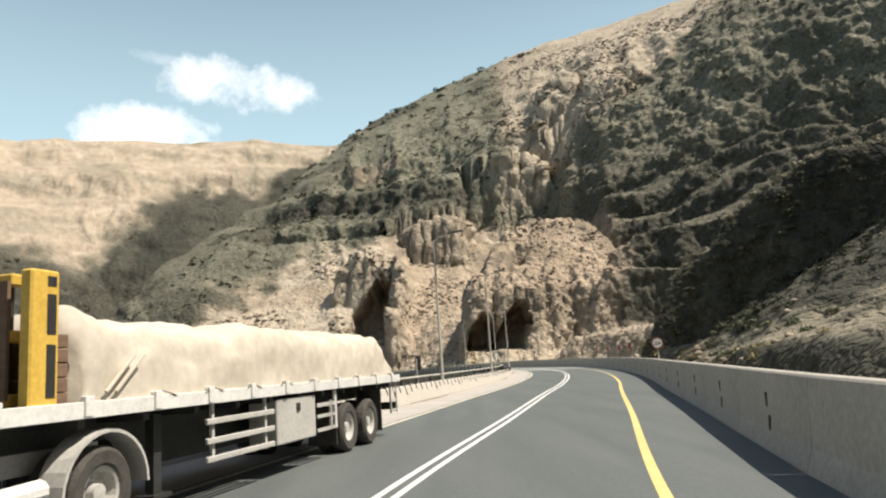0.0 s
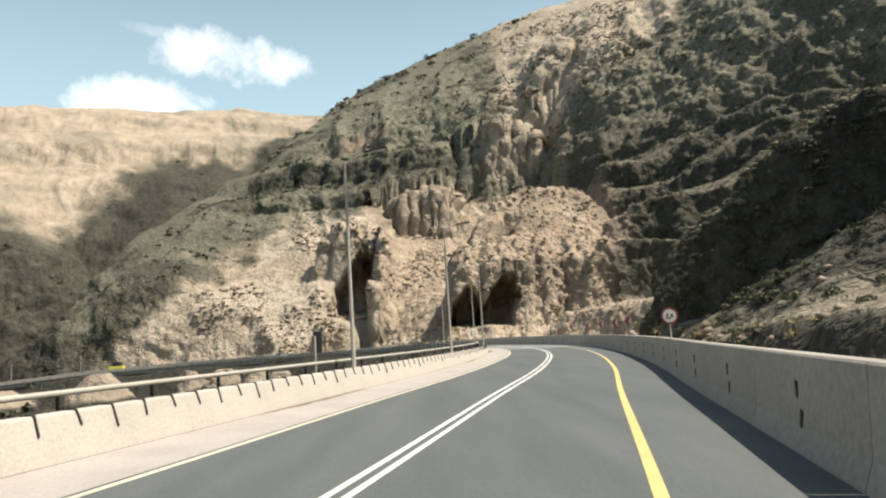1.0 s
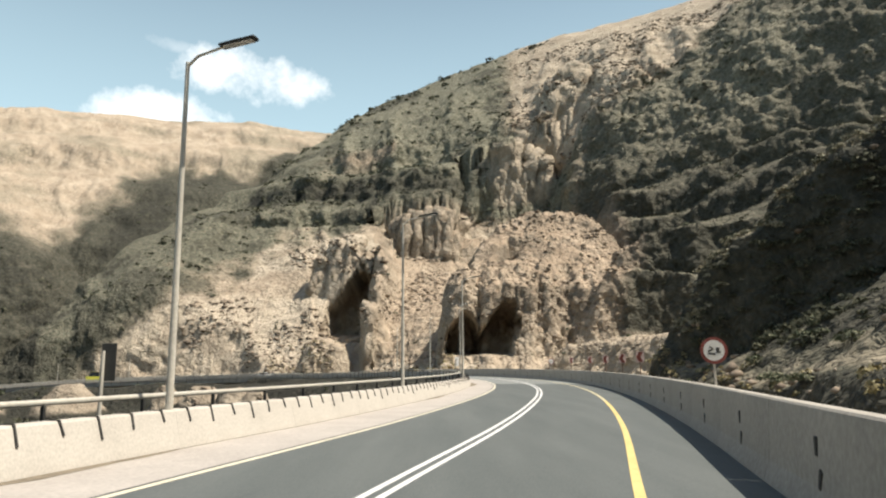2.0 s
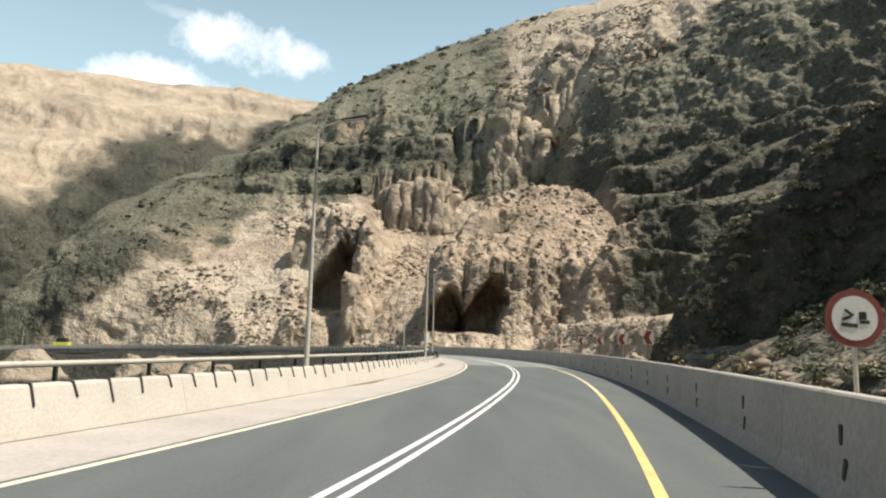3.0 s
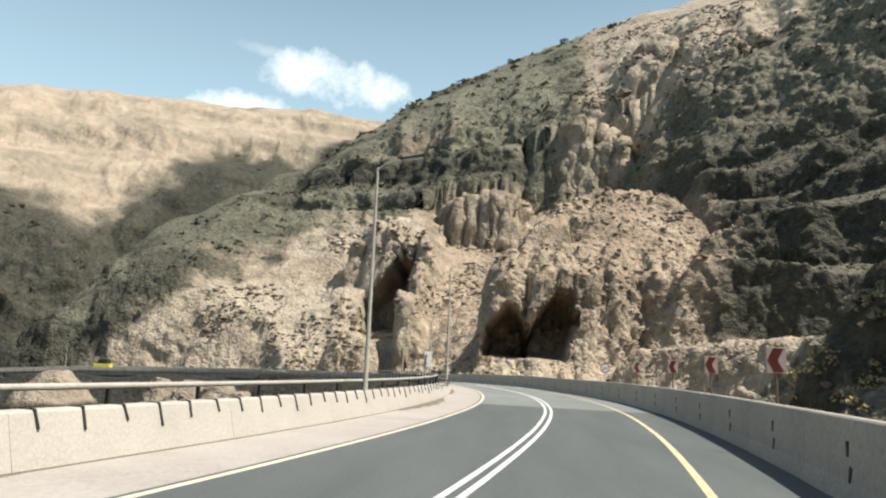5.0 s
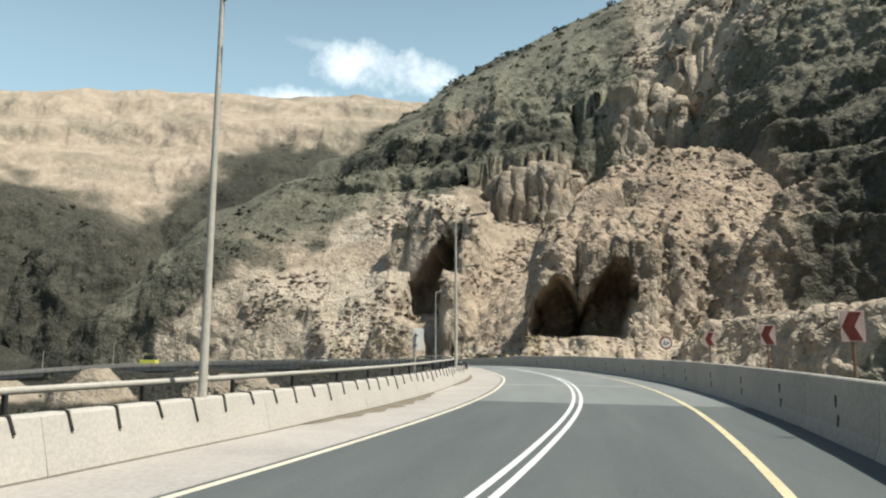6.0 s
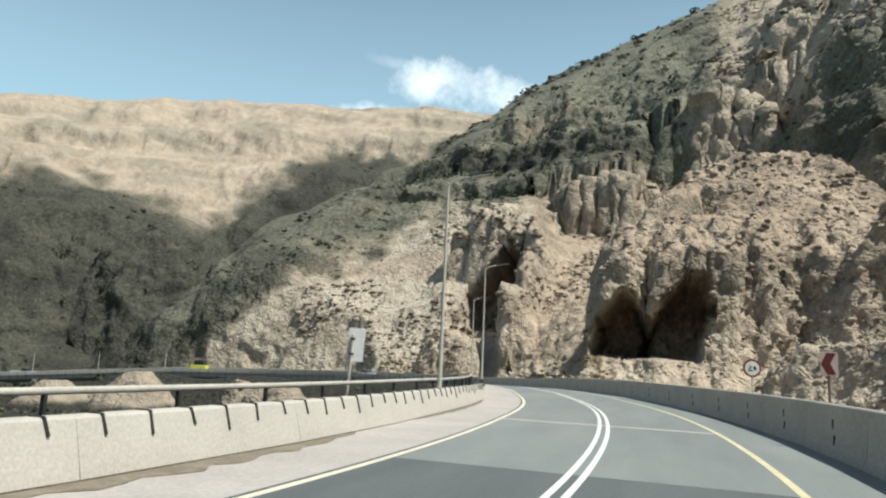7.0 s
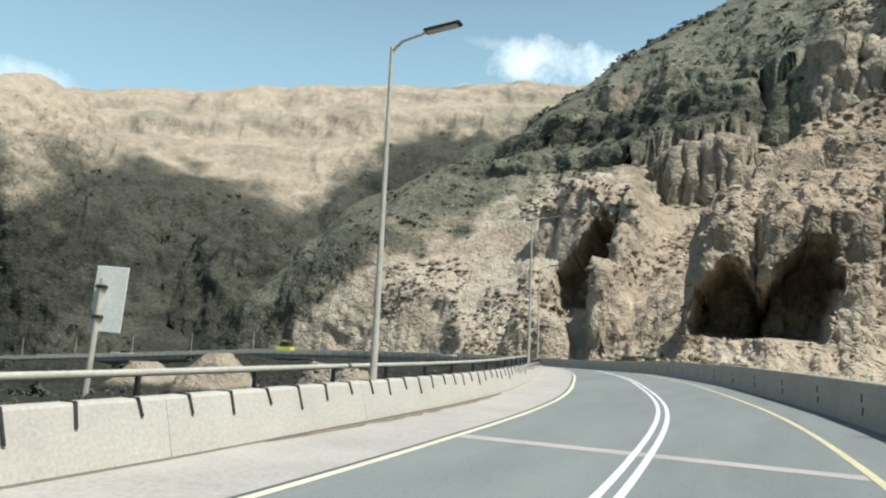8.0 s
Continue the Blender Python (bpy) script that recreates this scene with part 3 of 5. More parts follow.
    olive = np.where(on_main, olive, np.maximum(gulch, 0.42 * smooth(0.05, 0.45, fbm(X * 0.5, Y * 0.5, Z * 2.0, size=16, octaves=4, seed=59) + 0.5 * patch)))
    straw = np.where(on_main, 0.0, 1.0)
    # pale ground along the foot of the slope beyond the barrier
    foot = smooth(19, 12, lat + 5 * patch) * (lat > 5) * (Y > 5) * (X > -60)
    foot = np.maximum(foot, 0.9 * smooth(-6, -3, deg) * smooth(26, 20, deg) * smooth(103, 98, RR / K) * (RR / K > 70) * smooth(9.5, 7.8, Zh))
    # near bank: dark cliff with its shade painted in, bushy apron, dry grass on the flat ground before it
    away = 70.1 - 0.754 * (xh - 19.9) - yh
    on_bank = (lat > 8) & (away > -12) & (yh > 10) & (deg > 8) & (RR / K < 70) & ((yh < 56) | (xh > 17.5))
    # shade of the steep faces, laid on as near-black colour
    steep_shade = smooth(0.90, 0.72, N[..., 2])
    grass = smooth(3.4, 2.6, Zh - 0.25 * np.clip(away - 14, 0, 20)) * (1 - steep_shade)
    # sunlit crest, laid on as a pale strip of colour
    brink_light = np.exp(-((away - 0.4) / 1.0) ** 2) * (Zh > 4) * smooth(0.45, 0.7, N[..., 2])
    foot = np.where(on_bank, 0.3 * grass + 0.5 * brink_light, foot * (1 - 0.8 * steep_shade * (Y < 85)))
    scrub = np.where(on_bank, np.maximum(0.82 * steep_shade, (0.85 + 0.2 * fleck) * (1 - 0.75 * grass)) * (1 - 0.9 * brink_light), scrub)
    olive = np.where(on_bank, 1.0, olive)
    scrub, olive, pale = scrub * (1 - foot), olive * (1 - foot), np.maximum(pale, 0.75 * foot)
    # hollow by the bridge painted near-black for its shade, earth heaps left pale
    inside = (lat < -6.0) & (Y < 250)
    scrub, pale, straw = np.where(inside, 1.0 - 0.75 * smooth(1.0, 2.5, cones(X, Y)), scrub), np.where(inside, 0.8, pale), np.where(inside, 0.0, straw)
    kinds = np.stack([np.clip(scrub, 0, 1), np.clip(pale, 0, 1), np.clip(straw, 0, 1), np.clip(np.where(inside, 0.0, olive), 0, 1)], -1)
    turn = np.array(TILT.to_3x3())
    P, N = P @ turn.T, N @ turn.T
    n, m = Z.shape
    a = np.arange(n - 1)[:, None] * m + np.arange(m - 1)[None, :]
    faces = np.stack([a, a + 1, a + m + 1, a + m], -1).reshape(-1, 4)
    me = bpy.data.meshes.new("ground")
    me.vertices.add(n * m)
    me.vertices.foreach_set("co", P.reshape(-1))
    me.loops.add(faces.size)
    me.loops.foreach_set("vertex_index", faces.ravel().astype(np.int32))
    me.polygons.add(len(faces))
    me.polygons.foreach_set("loop_start", np.arange(0, faces.size, 4, dtype=np.int32))
    me.update(calc_edges=True)
    layer = me.attributes.new("kinds", "FLOAT_COLOR", "POINT")
    layer.data.foreach_set("color", kinds.reshape(-1).astype(np.float32))
    me.materials.append(M_GROUND)
    ob = new("ground", me)
    tagged(ob, "dry rocky hillside of brown earth, grey rock and scrub, shade painted dark", "ground", kind="structure")
    return P, N, kinds, RR, deg, lat


def ground_material():
    mat, nt, b = material("hillside", 0.95)
    b.inputs["Specular IOR Level"].default_value = 0.2
    mid = add_noise(nt, 0.10, 8, 0.7)
    small = add_noise(nt, 0.8, 6, 0.7)
    fine = add_noise(nt, 4.0, 4, 0.7)
    kinds = nt.nodes.new("ShaderNodeAttribute")
    kinds.attribute_name = "kinds"
    sep = nt.nodes.new("ShaderNodeSeparateColor")
    nt.links.new(kinds.outputs["Color"], sep.inputs[0])
    earth = ramp(nt, mid, [(0.28, (0.20, 0.150, 0.104)), (0.5, (0.365, 0.280, 0.198)), (0.72, (0.52, 0.41, 0.30))])
    pale = ramp(nt, mid, [(0.28, (0.35, 0.29, 0.217)), (0.5, (0.49, 0.416, 0.318)), (0.72, (0.61, 0.525, 0.41))])
    straw = ramp(nt, mid, [(0.28, (0.33, 0.265, 0.195)), (0.5, (0.44, 0.36, 0.27)), (0.72, (0.55, 0.46, 0.355))])
    # near-black of the scrub, also used for shade painted on the slopes
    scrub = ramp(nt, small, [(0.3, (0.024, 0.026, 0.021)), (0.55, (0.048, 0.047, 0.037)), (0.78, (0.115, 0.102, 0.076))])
    olive = ramp(nt, small, [(0.3, (0.095, 0.100, 0.072)), (0.52, (0.20, 0.192, 0.14)), (0.75, (0.38, 0.345, 0.255))])
    stone = ramp(nt, small, [(0.28, (0.13, 0.108, 0.083)), (0.5, (0.33, 0.277, 0.21)), (0.72, (0.55, 0.468, 0.365))])
    geo = nt.nodes.new("ShaderNodeNewGeometry")
    nz = nt.nodes.new("ShaderNodeSeparateXYZ")
    nt.links.new(geo.outputs["Normal"], nz.inputs[0])
    soft = add_noise(nt, 0.3, 4)
    wob = nt.nodes.new("ShaderNodeMath")
    wob.operation = "MULTIPLY_ADD"
    nt.links.new(soft, wob.inputs[0])
    wob.inputs[1].default_value = 0.5
    nt.links.new(nz.outputs["Z"], wob.inputs[2])
    rocky = ramp(nt, wob.outputs[0], [(0.62, (0.75, 0.75, 0.75)), (0.92, (0, 0, 0))])
    col = blend(nt, sep.outputs["Blue"], earth, straw)
    col = blend(nt, rocky, col, stone)
    col = blend(nt, sep.outputs["Green"], col, pale)
    col = blend(nt, kinds.outputs["Alpha"], col, olive)
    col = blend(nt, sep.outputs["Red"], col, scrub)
    grain = ramp(nt, fine, [(0.3, (0.8, 0.8, 0.8)), (0.7, (1.1, 1.1, 1.1))])
    col = blend(nt, 1.0, col, grain, "MULTIPLY")
    nt.links.new(col, b.inputs["Base Color"])
    co = nt.nodes.new("ShaderNodeTexCoord")
    warp = nt.nodes.new("ShaderNodeMix")
    warp.data_type, warp.blend_type = "RGBA", "ADD"
    warp.inputs["Factor"].default_value = 1.0
    noisy = nt.nodes.new("ShaderNodeTexNoise")
    noisy.inputs["Scale"].default_value = 0.5
    nt.links.new(co.outputs["Object"], noisy.inputs["Vector"])
    scaled = nt.nodes.new("ShaderNodeVectorMath")
    scaled.operation = "SCALE"
    scaled.inputs["Scale"].default_value = 3.0
    nt.links.new(noisy.outputs["Color"], scaled.inputs[0])
    nt.links.new(co.outputs["Object"], warp.inputs["A"])
    nt.links.new(scaled.outputs[0], warp.inputs["B"])
    total = None
    for size, amount in ((0.22, 0.8), (0.6, 0.55), (1.5, 0.35), (3.4, 0.14)):
        cell = nt.nodes.new("ShaderNodeTexVoronoi")
        cell.inputs["Scale"].default_value = size
        nt.links.new(warp.outputs["Result"], cell.inputs["Vector"])
        k = nt.nodes.new("ShaderNodeMath")
        k.operation = "MULTIPLY_ADD"
        nt.links.new(cell.outputs["Distance"], k.inputs[0])
        k.inputs[1].default_value = -amount
        if total is None:
            k.inputs[2].default_value = 1.0
        else:
            nt.links.new(total, k.inputs[2])
        total = k.outputs[0]
    bump(nt, b, total, 0.8, 1.2)
    return mat


M_GROUND = ground_material()
LAND_P, LAND_N, LAND_K, LAND_R, LAND_DEG, LAND_LAT = build_land()

# ------------------------------------------------------------------ road
LEFT_EDGE, RIGHT_EDGE = -3.39, 3.52
road = tagged(new("road", ribbon("road", [(-4.2, 0.0), (0, 0.0), (5.7, 0.0)], 0, END, M_ASPHALT)), "grey asphalt road with white and yellow lines", "road", kind="structure")
worn = tagged(new("road_worn", ribbon("road_worn", [(-3.3, 0.003), (0, 0.003), (5.65, 0.003)], station(93.6), END, M_ASPHALT_OLD)), "paler worn asphalt beyond a patch edge", "road", kind="structure")
joint = tagged(new("road_joint", ribbon("road_joint", [(-3.3, 0.005), (3.4, 0.005)], station(105.0), station(105.0) + 1, M_SHOULDER, step=1)), "pale dusty joint across the asphalt", "road joint", kind="structure")
shoulder = tagged(new("pavement", ribbon("pavement", [(-6.3, 0.02), (-3.55, 0.006)], 0, END, M_SHOULDER)), "pale dusty concrete shoulder beside the road", "shoulder", kind="structure")


def stripe(name, lat, width, mat, label, first=0, last=END):
    me = ribbon(name, [(lat - width / 2, 0.006), (lat + width / 2, 0.006)], first, last, mat)
    return tagged(new(name, me), label, "road line", kind="structure")


stripe("lane_line", -0.13, 0.12, M_WHITE, "white double centre line on asphalt")
stripe("lane_line", 0.13, 0.12, M_WHITE, "white double centre line on asphalt")
stripe("edge_line", RIGHT_EDGE, 0.16, M_YELLOW, "yellow edge line on asphalt", 0, station(62.0))
stripe("edge_line", RIGHT_EDGE, 0.16, M_YELLOW_GLARE, "pale yellow edge line on asphalt with glare painted in", station(62.0), END)
stripe("edge_line", LEFT_EDGE, 0.15, M_CREAM, "pale cream edge line on asphalt")

# ------------------------------------------------------------------ more mesh helpers
def box(bm, x0, x1, y0, y1, z0, z1, bevel=0.0):
    """Adds a box between the corners, with a small chamfer when asked."""
    r = bmesh.ops.create_cube(bm, size=1.0, matrix=Matrix.Translation(((x0 + x1) / 2, (y0 + y1) / 2, (z0 + z1) / 2)) @ Matrix.Diagonal((x1 - x0, y1 - y0, z1 - z0, 1)))
    if bevel:
        vs = set(r["verts"])
        bmesh.ops.bevel(bm, geom=[e for e in bm.edges if e.verts[0] in vs and e.verts[1] in vs], offset=bevel, segments=1, affect="EDGES")
    return bm


def rod(bm, a, b, r0, r1=None, sides=10, caps=True):
    """Adds a round bar from a to b."""
    a, b = Vector(a), Vector(b)
    m = (b - a).to_track_quat("Z", "Y").to_matrix().to_4x4()
    bmesh.ops.create_cone(bm, cap_ends=caps, segments=sides, radius1=r0, radius2=r0 if r1 is None else r1, depth=(b - a).length, matrix=Matrix.Translation((a + b) / 2) @ m)
    return bm


def lathe(bm, profile, axis="x", centre=(0, 0, 0), sides=24):
    """Turns (along, radius) points round an axis."""
    rings = []
    for along, r in profile:
        ring = []
        for k in range(sides):
            c, s = math.cos(2 * math.pi * k / sides) * r, math.sin(2 * math.pi * k / sides) * r
            p = {"x": (along, c, s), "y": (c, along, s), "z": (c, s, along)}[axis]
            ring.append(bm.verts.new(Vector(p) + Vector(centre)))
        rings.append(ring)
    for p, q in zip(rings, rings[1:]):
        for k in range(sides):
            bm.faces.new((p[k], p[(k + 1) % sides], q[(k + 1) % sides], q[k]))
    return bm


def extrude_profile(bm, pts, y0, y1):
    """A prism along y with the outline pts of (x, z)."""
    a = [bm.verts.new((x, y0, z)) for x, z in pts]
    b = [bm.verts.new((x, y1, z)) for x, z in pts]
    n = len(pts)
    for k in range(n):
        bm.faces.new((a[k], a[(k + 1) % n], b[(k + 1) % n], b[k]))
    bm.faces.new(a[::-1])
    bm.faces.new(b)
    bmesh.ops.recalc_face_normals(bm, faces=bm.faces)
    return bm


def group_empty(name, label, category, group="", kind=""):
    return tagged(new(name), label, category, group, kind)


def lane_frame(i, lat, dz=0.0):
    """A frame at a place by the road: x to the right of the road, y along it."""
    i = int(np.clip(i, 0, END))
    m = Matrix.Identity(4)
    m.col[0][:3] = (RIGHT[i, 0], RIGHT[i, 1], 0)
    m.col[1][:3] = (TANGENT[i, 0], TANGENT[i, 1], 0)
    m.translation = at_road(i, lat, dz)
    return m


def offset_places(lat, spacing, s0, s1):
    """Even places along a line beside the road: start point, end point."""
    q = ROAD + RIGHT * lat
    sel = (ROAD_S >= s0) & (ROAD_S <= s1)
    q, z = q[sel], ROAD_Z[sel]
    d = np.concatenate([[0], np.cumsum(np.linalg.norm(np.diff(q, axis=0), axis=1))])
    u = np.arange(0, d[-1], spacing)
    return [TILT @ Vector((np.interp(v, d, q[:, 0]), np.interp(v, d, q[:, 1]), np.interp(v, d, z))) for v in u]


def piece_frame(a, b):
    """x to the right, y from a to b."""
    y = (b - a).normalized()
    x = y.cross(Vector((0, 0, 1))).normalized()
    m = Matrix.Identity(4)
    m.col[0][:3], m.col[1][:3], m.col[2][:3] = x, y, x.cross(y)
    m.translation = a
    return m


# ------------------------------------------------------------------ more materials
M_TARP = mottled("cream canvas", (0.545, 0.485, 0.395), (0.605, 0.545, 0.45), 0.7, 0.9, fine=5, bump_by=0.25, dist=0.04)
M_YELLOW_PAINT = mottled("worn yellow paint", (0.58, 0.36, 0.05), (0.74, 0.50, 0.10), 2.5, 0.55, fine=18)
M_GREY_PAINT = mottled("grey painted steel", (0.42, 0.41, 0.38), (0.55, 0.53, 0.49), 2.0, 0.5, fine=20)
M_WHITE_PAINT = mottled("white painted steel", (0.66, 0.65, 0.62), (0.80, 0.79, 0.76), 2.0, 0.45, fine=20)
M_RUBBER = mottled("dusty rubber", (0.035, 0.033, 0.031), (0.09, 0.082, 0.070), 5.0, 0.9, fine=40)
M_CRATE = mottled("brown wood crate", (0.13, 0.08, 0.05), (0.22, 0.14, 0.09), 3.0, 0.8, fine=30, stretch=(1, 1, 6))
M_BLACK = mottled("black iron", (0.012, 0.012, 0.012), (0.035, 0.033, 0.03), 6.0, 0.7)
M_RED = mottled("faded red sign paint", (0.17, 0.042, 0.035), (0.25, 0.065, 0.052), 5.0, 0.5)
M_SIGN_PINK = mottled("sun-bleached pink sign sheet", (0.34, 0.26, 0.245), (0.46, 0.37, 0.345), 4.0, 0.5)
M_SIGN_WHITE = mottled("white sign sheet", (0.66, 0.66, 0.63), (0.78, 0.78, 0.75), 4.0, 0.5)
M_GLASS = mottled("dark window glass", (0.02, 0.025, 0.03), (0.04, 0.045, 0.05), 2.0, 0.12)
M_POLE = mottled("weathered lamp pole", (0.50, 0.47, 0.40), (0.62, 0.59, 0.51), 1.2, 0.55, 0.2, fine=12)
M_LIME = mottled("bright yellow vehicle paint", (0.62, 0.60, 0.06), (0.75, 0.72, 0.10), 3.0, 0.4)
M_SILVER = mottled("silver vehicle paint", (0.50, 0.50, 0.49), (0.62, 0.62, 0.61), 3.0, 0.35, 0.2)


# ------------------------------------------------------------------ barriers and rail
def right_barrier_piece(length=5.3):
    ob = group_empty("concrete_barrier", "tall concrete road barrier in shade grey with dark drain slots", "barrier", "barrier along the outer edge of the road")
    bm = bmesh.new()
    extrude_profile(bm, [(-0.16, -0.1), (-0.12, 0.12), (-0.02, 0.40), (0.04, 1.33), (0.07, 1.36), (0.26, 1.36), (0.29, 1.33), (0.36, -0.3)], 0.012, length - 0.012)
    part("body", bm, M_CONCRETE_SHADE, ob)
    for h, w, drop, slant, along in ((0.88, 0.055, 0.12, 0, 0.0), (0.50, 0.05, 0.13, 24, -0.16)):
        bm = bmesh.new()
        x = 0.04 - 0.06 * (1.33 - h) / 0.93
        box(bm, -0.03, 0.03, -w, w, -drop, drop, 0.01)
        bmesh.ops.transform(bm, matrix=pose(x + 0.012, length * 0.5 + along, h, slant, 0, 0), verts=bm.verts)
        part("drain_slot", bm, M_BLACK, ob, "dark drain slot")
    return ob


PARAPET = [(0.21, -0.05), (0.18, 0.08), (0.02, 0.69), (-0.02, 0.73), (-0.24, 0.73), (-0.27, 0.70), (-0.36, -1.2)]


def left_barrier_piece(length=5.58):
    ob = group_empty("concrete_parapet", "low pale concrete parapet with dark iron brackets", "barrier", "parapet along the inner edge of the road")
    bm = bmesh.new()
    extrude_profile(bm, PARAPET, 0.002, length - 0.002)
    part("body", bm, M_CONCRETE, ob)
    for k in range(6):
        y = 0.45 + 0.93 * k
        bm = bmesh.new()
        box(bm, -0.24, 0.02, y - 0.018, y + 0.018, 0.72, 0.748)
        foot = (0.46, 0.40, 0.48, 0.34, 0.44, 0.50)[k]
        drift = (0.03, 0.0, 0.05, 0.02, -0.02, 0.04)[k]
        rod(bm, (0.012, y, 0.735), (0.21 - 0.26 * foot, y + drift, foot), 0.026, sides=8)
        part("bracket", bm, M_BLACK, ob)
    return ob


def guard_rail_piece(length=5.58):
    ob = group_empty("guard_rail", "galvanised pipe guard rail on short steel posts", "guard rail", "rail behind the parapet")
    bm = bmesh.new()
    rod(bm, (0, 0, 0.97), (0, length, 0.97), 0.055, sides=12)
    part("rail", bm, M_POLE, ob)
    for y in (0.1, 0.1 + length / 2):
        bm = bmesh.new()
        box(bm, -0.04, 0.04, y - 0.03, y + 0.03, -1.2, 0.93, 0.008)
        part("post", bm, M_DARK, ob)
    return ob


def lay(first, places):
    """Puts a copy of a piece between each pair of places."""
    for k in range(len(places) - 1):
        m = piece_frame(places[k], places[k + 1])
        if k == 0:
            first.matrix_world = m
        else:
            copy_thing(first, m)


S_END = 470.0
lay(right_barrier_piece(), offset_places(5.58, 5.3, ROAD_S[station(48.9)] - 5.3 * 9.5, S_END))
lay(left_barrier_piece(), offset_places(-5.72, 5.58, 12, S_END))


def parapet_joint(y):
    """A dark open joint across the parapet."""
    bm = bmesh.new()
    extrude_profile(bm, [(x + 0.006 if x > -0.2 else x - 0.006, z + 0.004) for x, z in PARAPET[1:6]], -0.016, 0.016)
    ob = part("trim", bm, M_BLACK)
    ob.matrix_world = lane_frame(station(y), -5.72)
    return tagged(ob, "dark open joint across the pale parapet", "joint", kind="structure")


for y in (46.8, 66.6, 86.4, 106.1, 126.0):
    parapet_joint(y)
lay(guard_rail_piece(), offset_places(-6.55, 5.58, 12, S_END))


# ------------------------------------------------------------------ bridge over the hollow
def bridge():
    i0, i1 = int(np.argmin(np.abs(ROAD[:, 0] + 50) + 10 * (ROAD[:, 1] < 200))), int(np.argmin(np.abs(ROAD[:, 0] + 335)))
    ob = tagged(new("bridge_deck", ribbon("bridge_deck", [(-6.2, -0.02), (-6.2, -0.55), (-5.0, -0.75), (-4.6, -1.9), (4.6, -1.9), (5.0, -0.75), (6.1, -0.55), (6.1, -0.02)], i0, i1, M_CONCRETE_SHADE)),
                "shade-grey concrete bridge girder carrying the road", "bridge", kind="structure")
    for k, i in enumerate(range(i0 + 18, i1, 38)):
        bm = bmesh.new()
        box(bm, -4.4, 4.4, -0.7, 0.7, -2.6, -1.88, 0.06)
        box(bm, -3.6, -1.6, -0.6, 0.6, -12.0, -2.55, 0.06)
        box(bm, 1.6, 3.6, -0.6, 0.6, -12.0, -2.55, 0.06)
        p = part("pier", bm, M_CONCRETE_SHADE, ob, "concrete pier with a crosshead")
        p.matrix_world = lane_frame(i, 0.0)


bridge()


# ------------------------------------------------------------------ lamps and signs
def street_lamp(height=8.5, arm=1.45):
    ob = group_empty("street_lamp", "tall tapered steel street lamp with a flat head", "street lamp", "lamps along the inner edge of the road")
    bm = bmesh.new()
    rod(bm, (0, 0, -1.0), (0, 0, height), 0.09, 0.045, 14)
    part("pole", bm, M_POLE, ob)
    bm = bmesh.new()
    box(bm, -0.17, 0.17, -0.17, 0.17, -0.4, 0.5, 0.03)
    part("base", bm, M_POLE, ob)
    bm = bmesh.new()
    rod(bm, (0, 0, height - 0.1), (0.25, 0, height + 0.12), 0.038, 0.034)
    rod(bm, (0.25, 0, height + 0.12), (arm - 0.55, 0, height + 0.28), 0.034, 0.03)
    part("arm", bm, M_POLE, ob)
    bm = bmesh.new()
    m = pose(arm - 0.2, 0, height + 0.34, 0, -7, 0)
    box(bm, -0.45, 0.45, -0.13, 0.13, -0.035, 0.045, 0.03)
    bmesh.ops.transform(bm, matrix=m, verts=bm.verts)
    head = part("head", bm, M_DARK, ob, "dark flat lamp head")
    bm = bmesh.new()
    box(bm, -0.36, 0.36, -0.10, 0.10, -0.045, -0.032)
    bmesh.ops.transform(bm, matrix=m, verts=bm.verts)
    part("lens", bm, M_GREY_PAINT, head)
    return ob


lamp_post = street_lamp()
for k, y in enumerate((37.8, 56.5, 80.6, 106.7, 130.8, 153.2)):
    m = lane_frame(station(y), -5.82)
    if k == 0:
        lamp_post.matrix_world = m
    else:
        copy_thing(lamp_post, m)


def short_post():
    ob = group_empty("lamp_standard", "slim pale lamp standard on the far bridge", "street lamp", "standards along the far bridge")
    bm = bmesh.new()
    rod(bm, (0, 0, 0.0), (0, 0, 6.8), 0.10, 0.06, 8)
    part("pole", bm, M_POLE, ob)
    bm = bmesh.new()
    box(bm, -0.7, 0.06, -0.08, 0.08, 6.75, 6.9, 0.02)
    part("head", bm, M_DARK, ob)
    return ob


standard = short_post()
for k, x in enumerate((-96.5, -120, -143.5, -167, -191, -215)):
    m = lane_frame(int(np.argmin(np.abs(ROAD[:, 0] - x) + 10 * (ROAD[:, 1] < 200))), 6.0)
    if k == 0:
        standard.matrix_world = m
    else:
        copy_thing(standard, m)


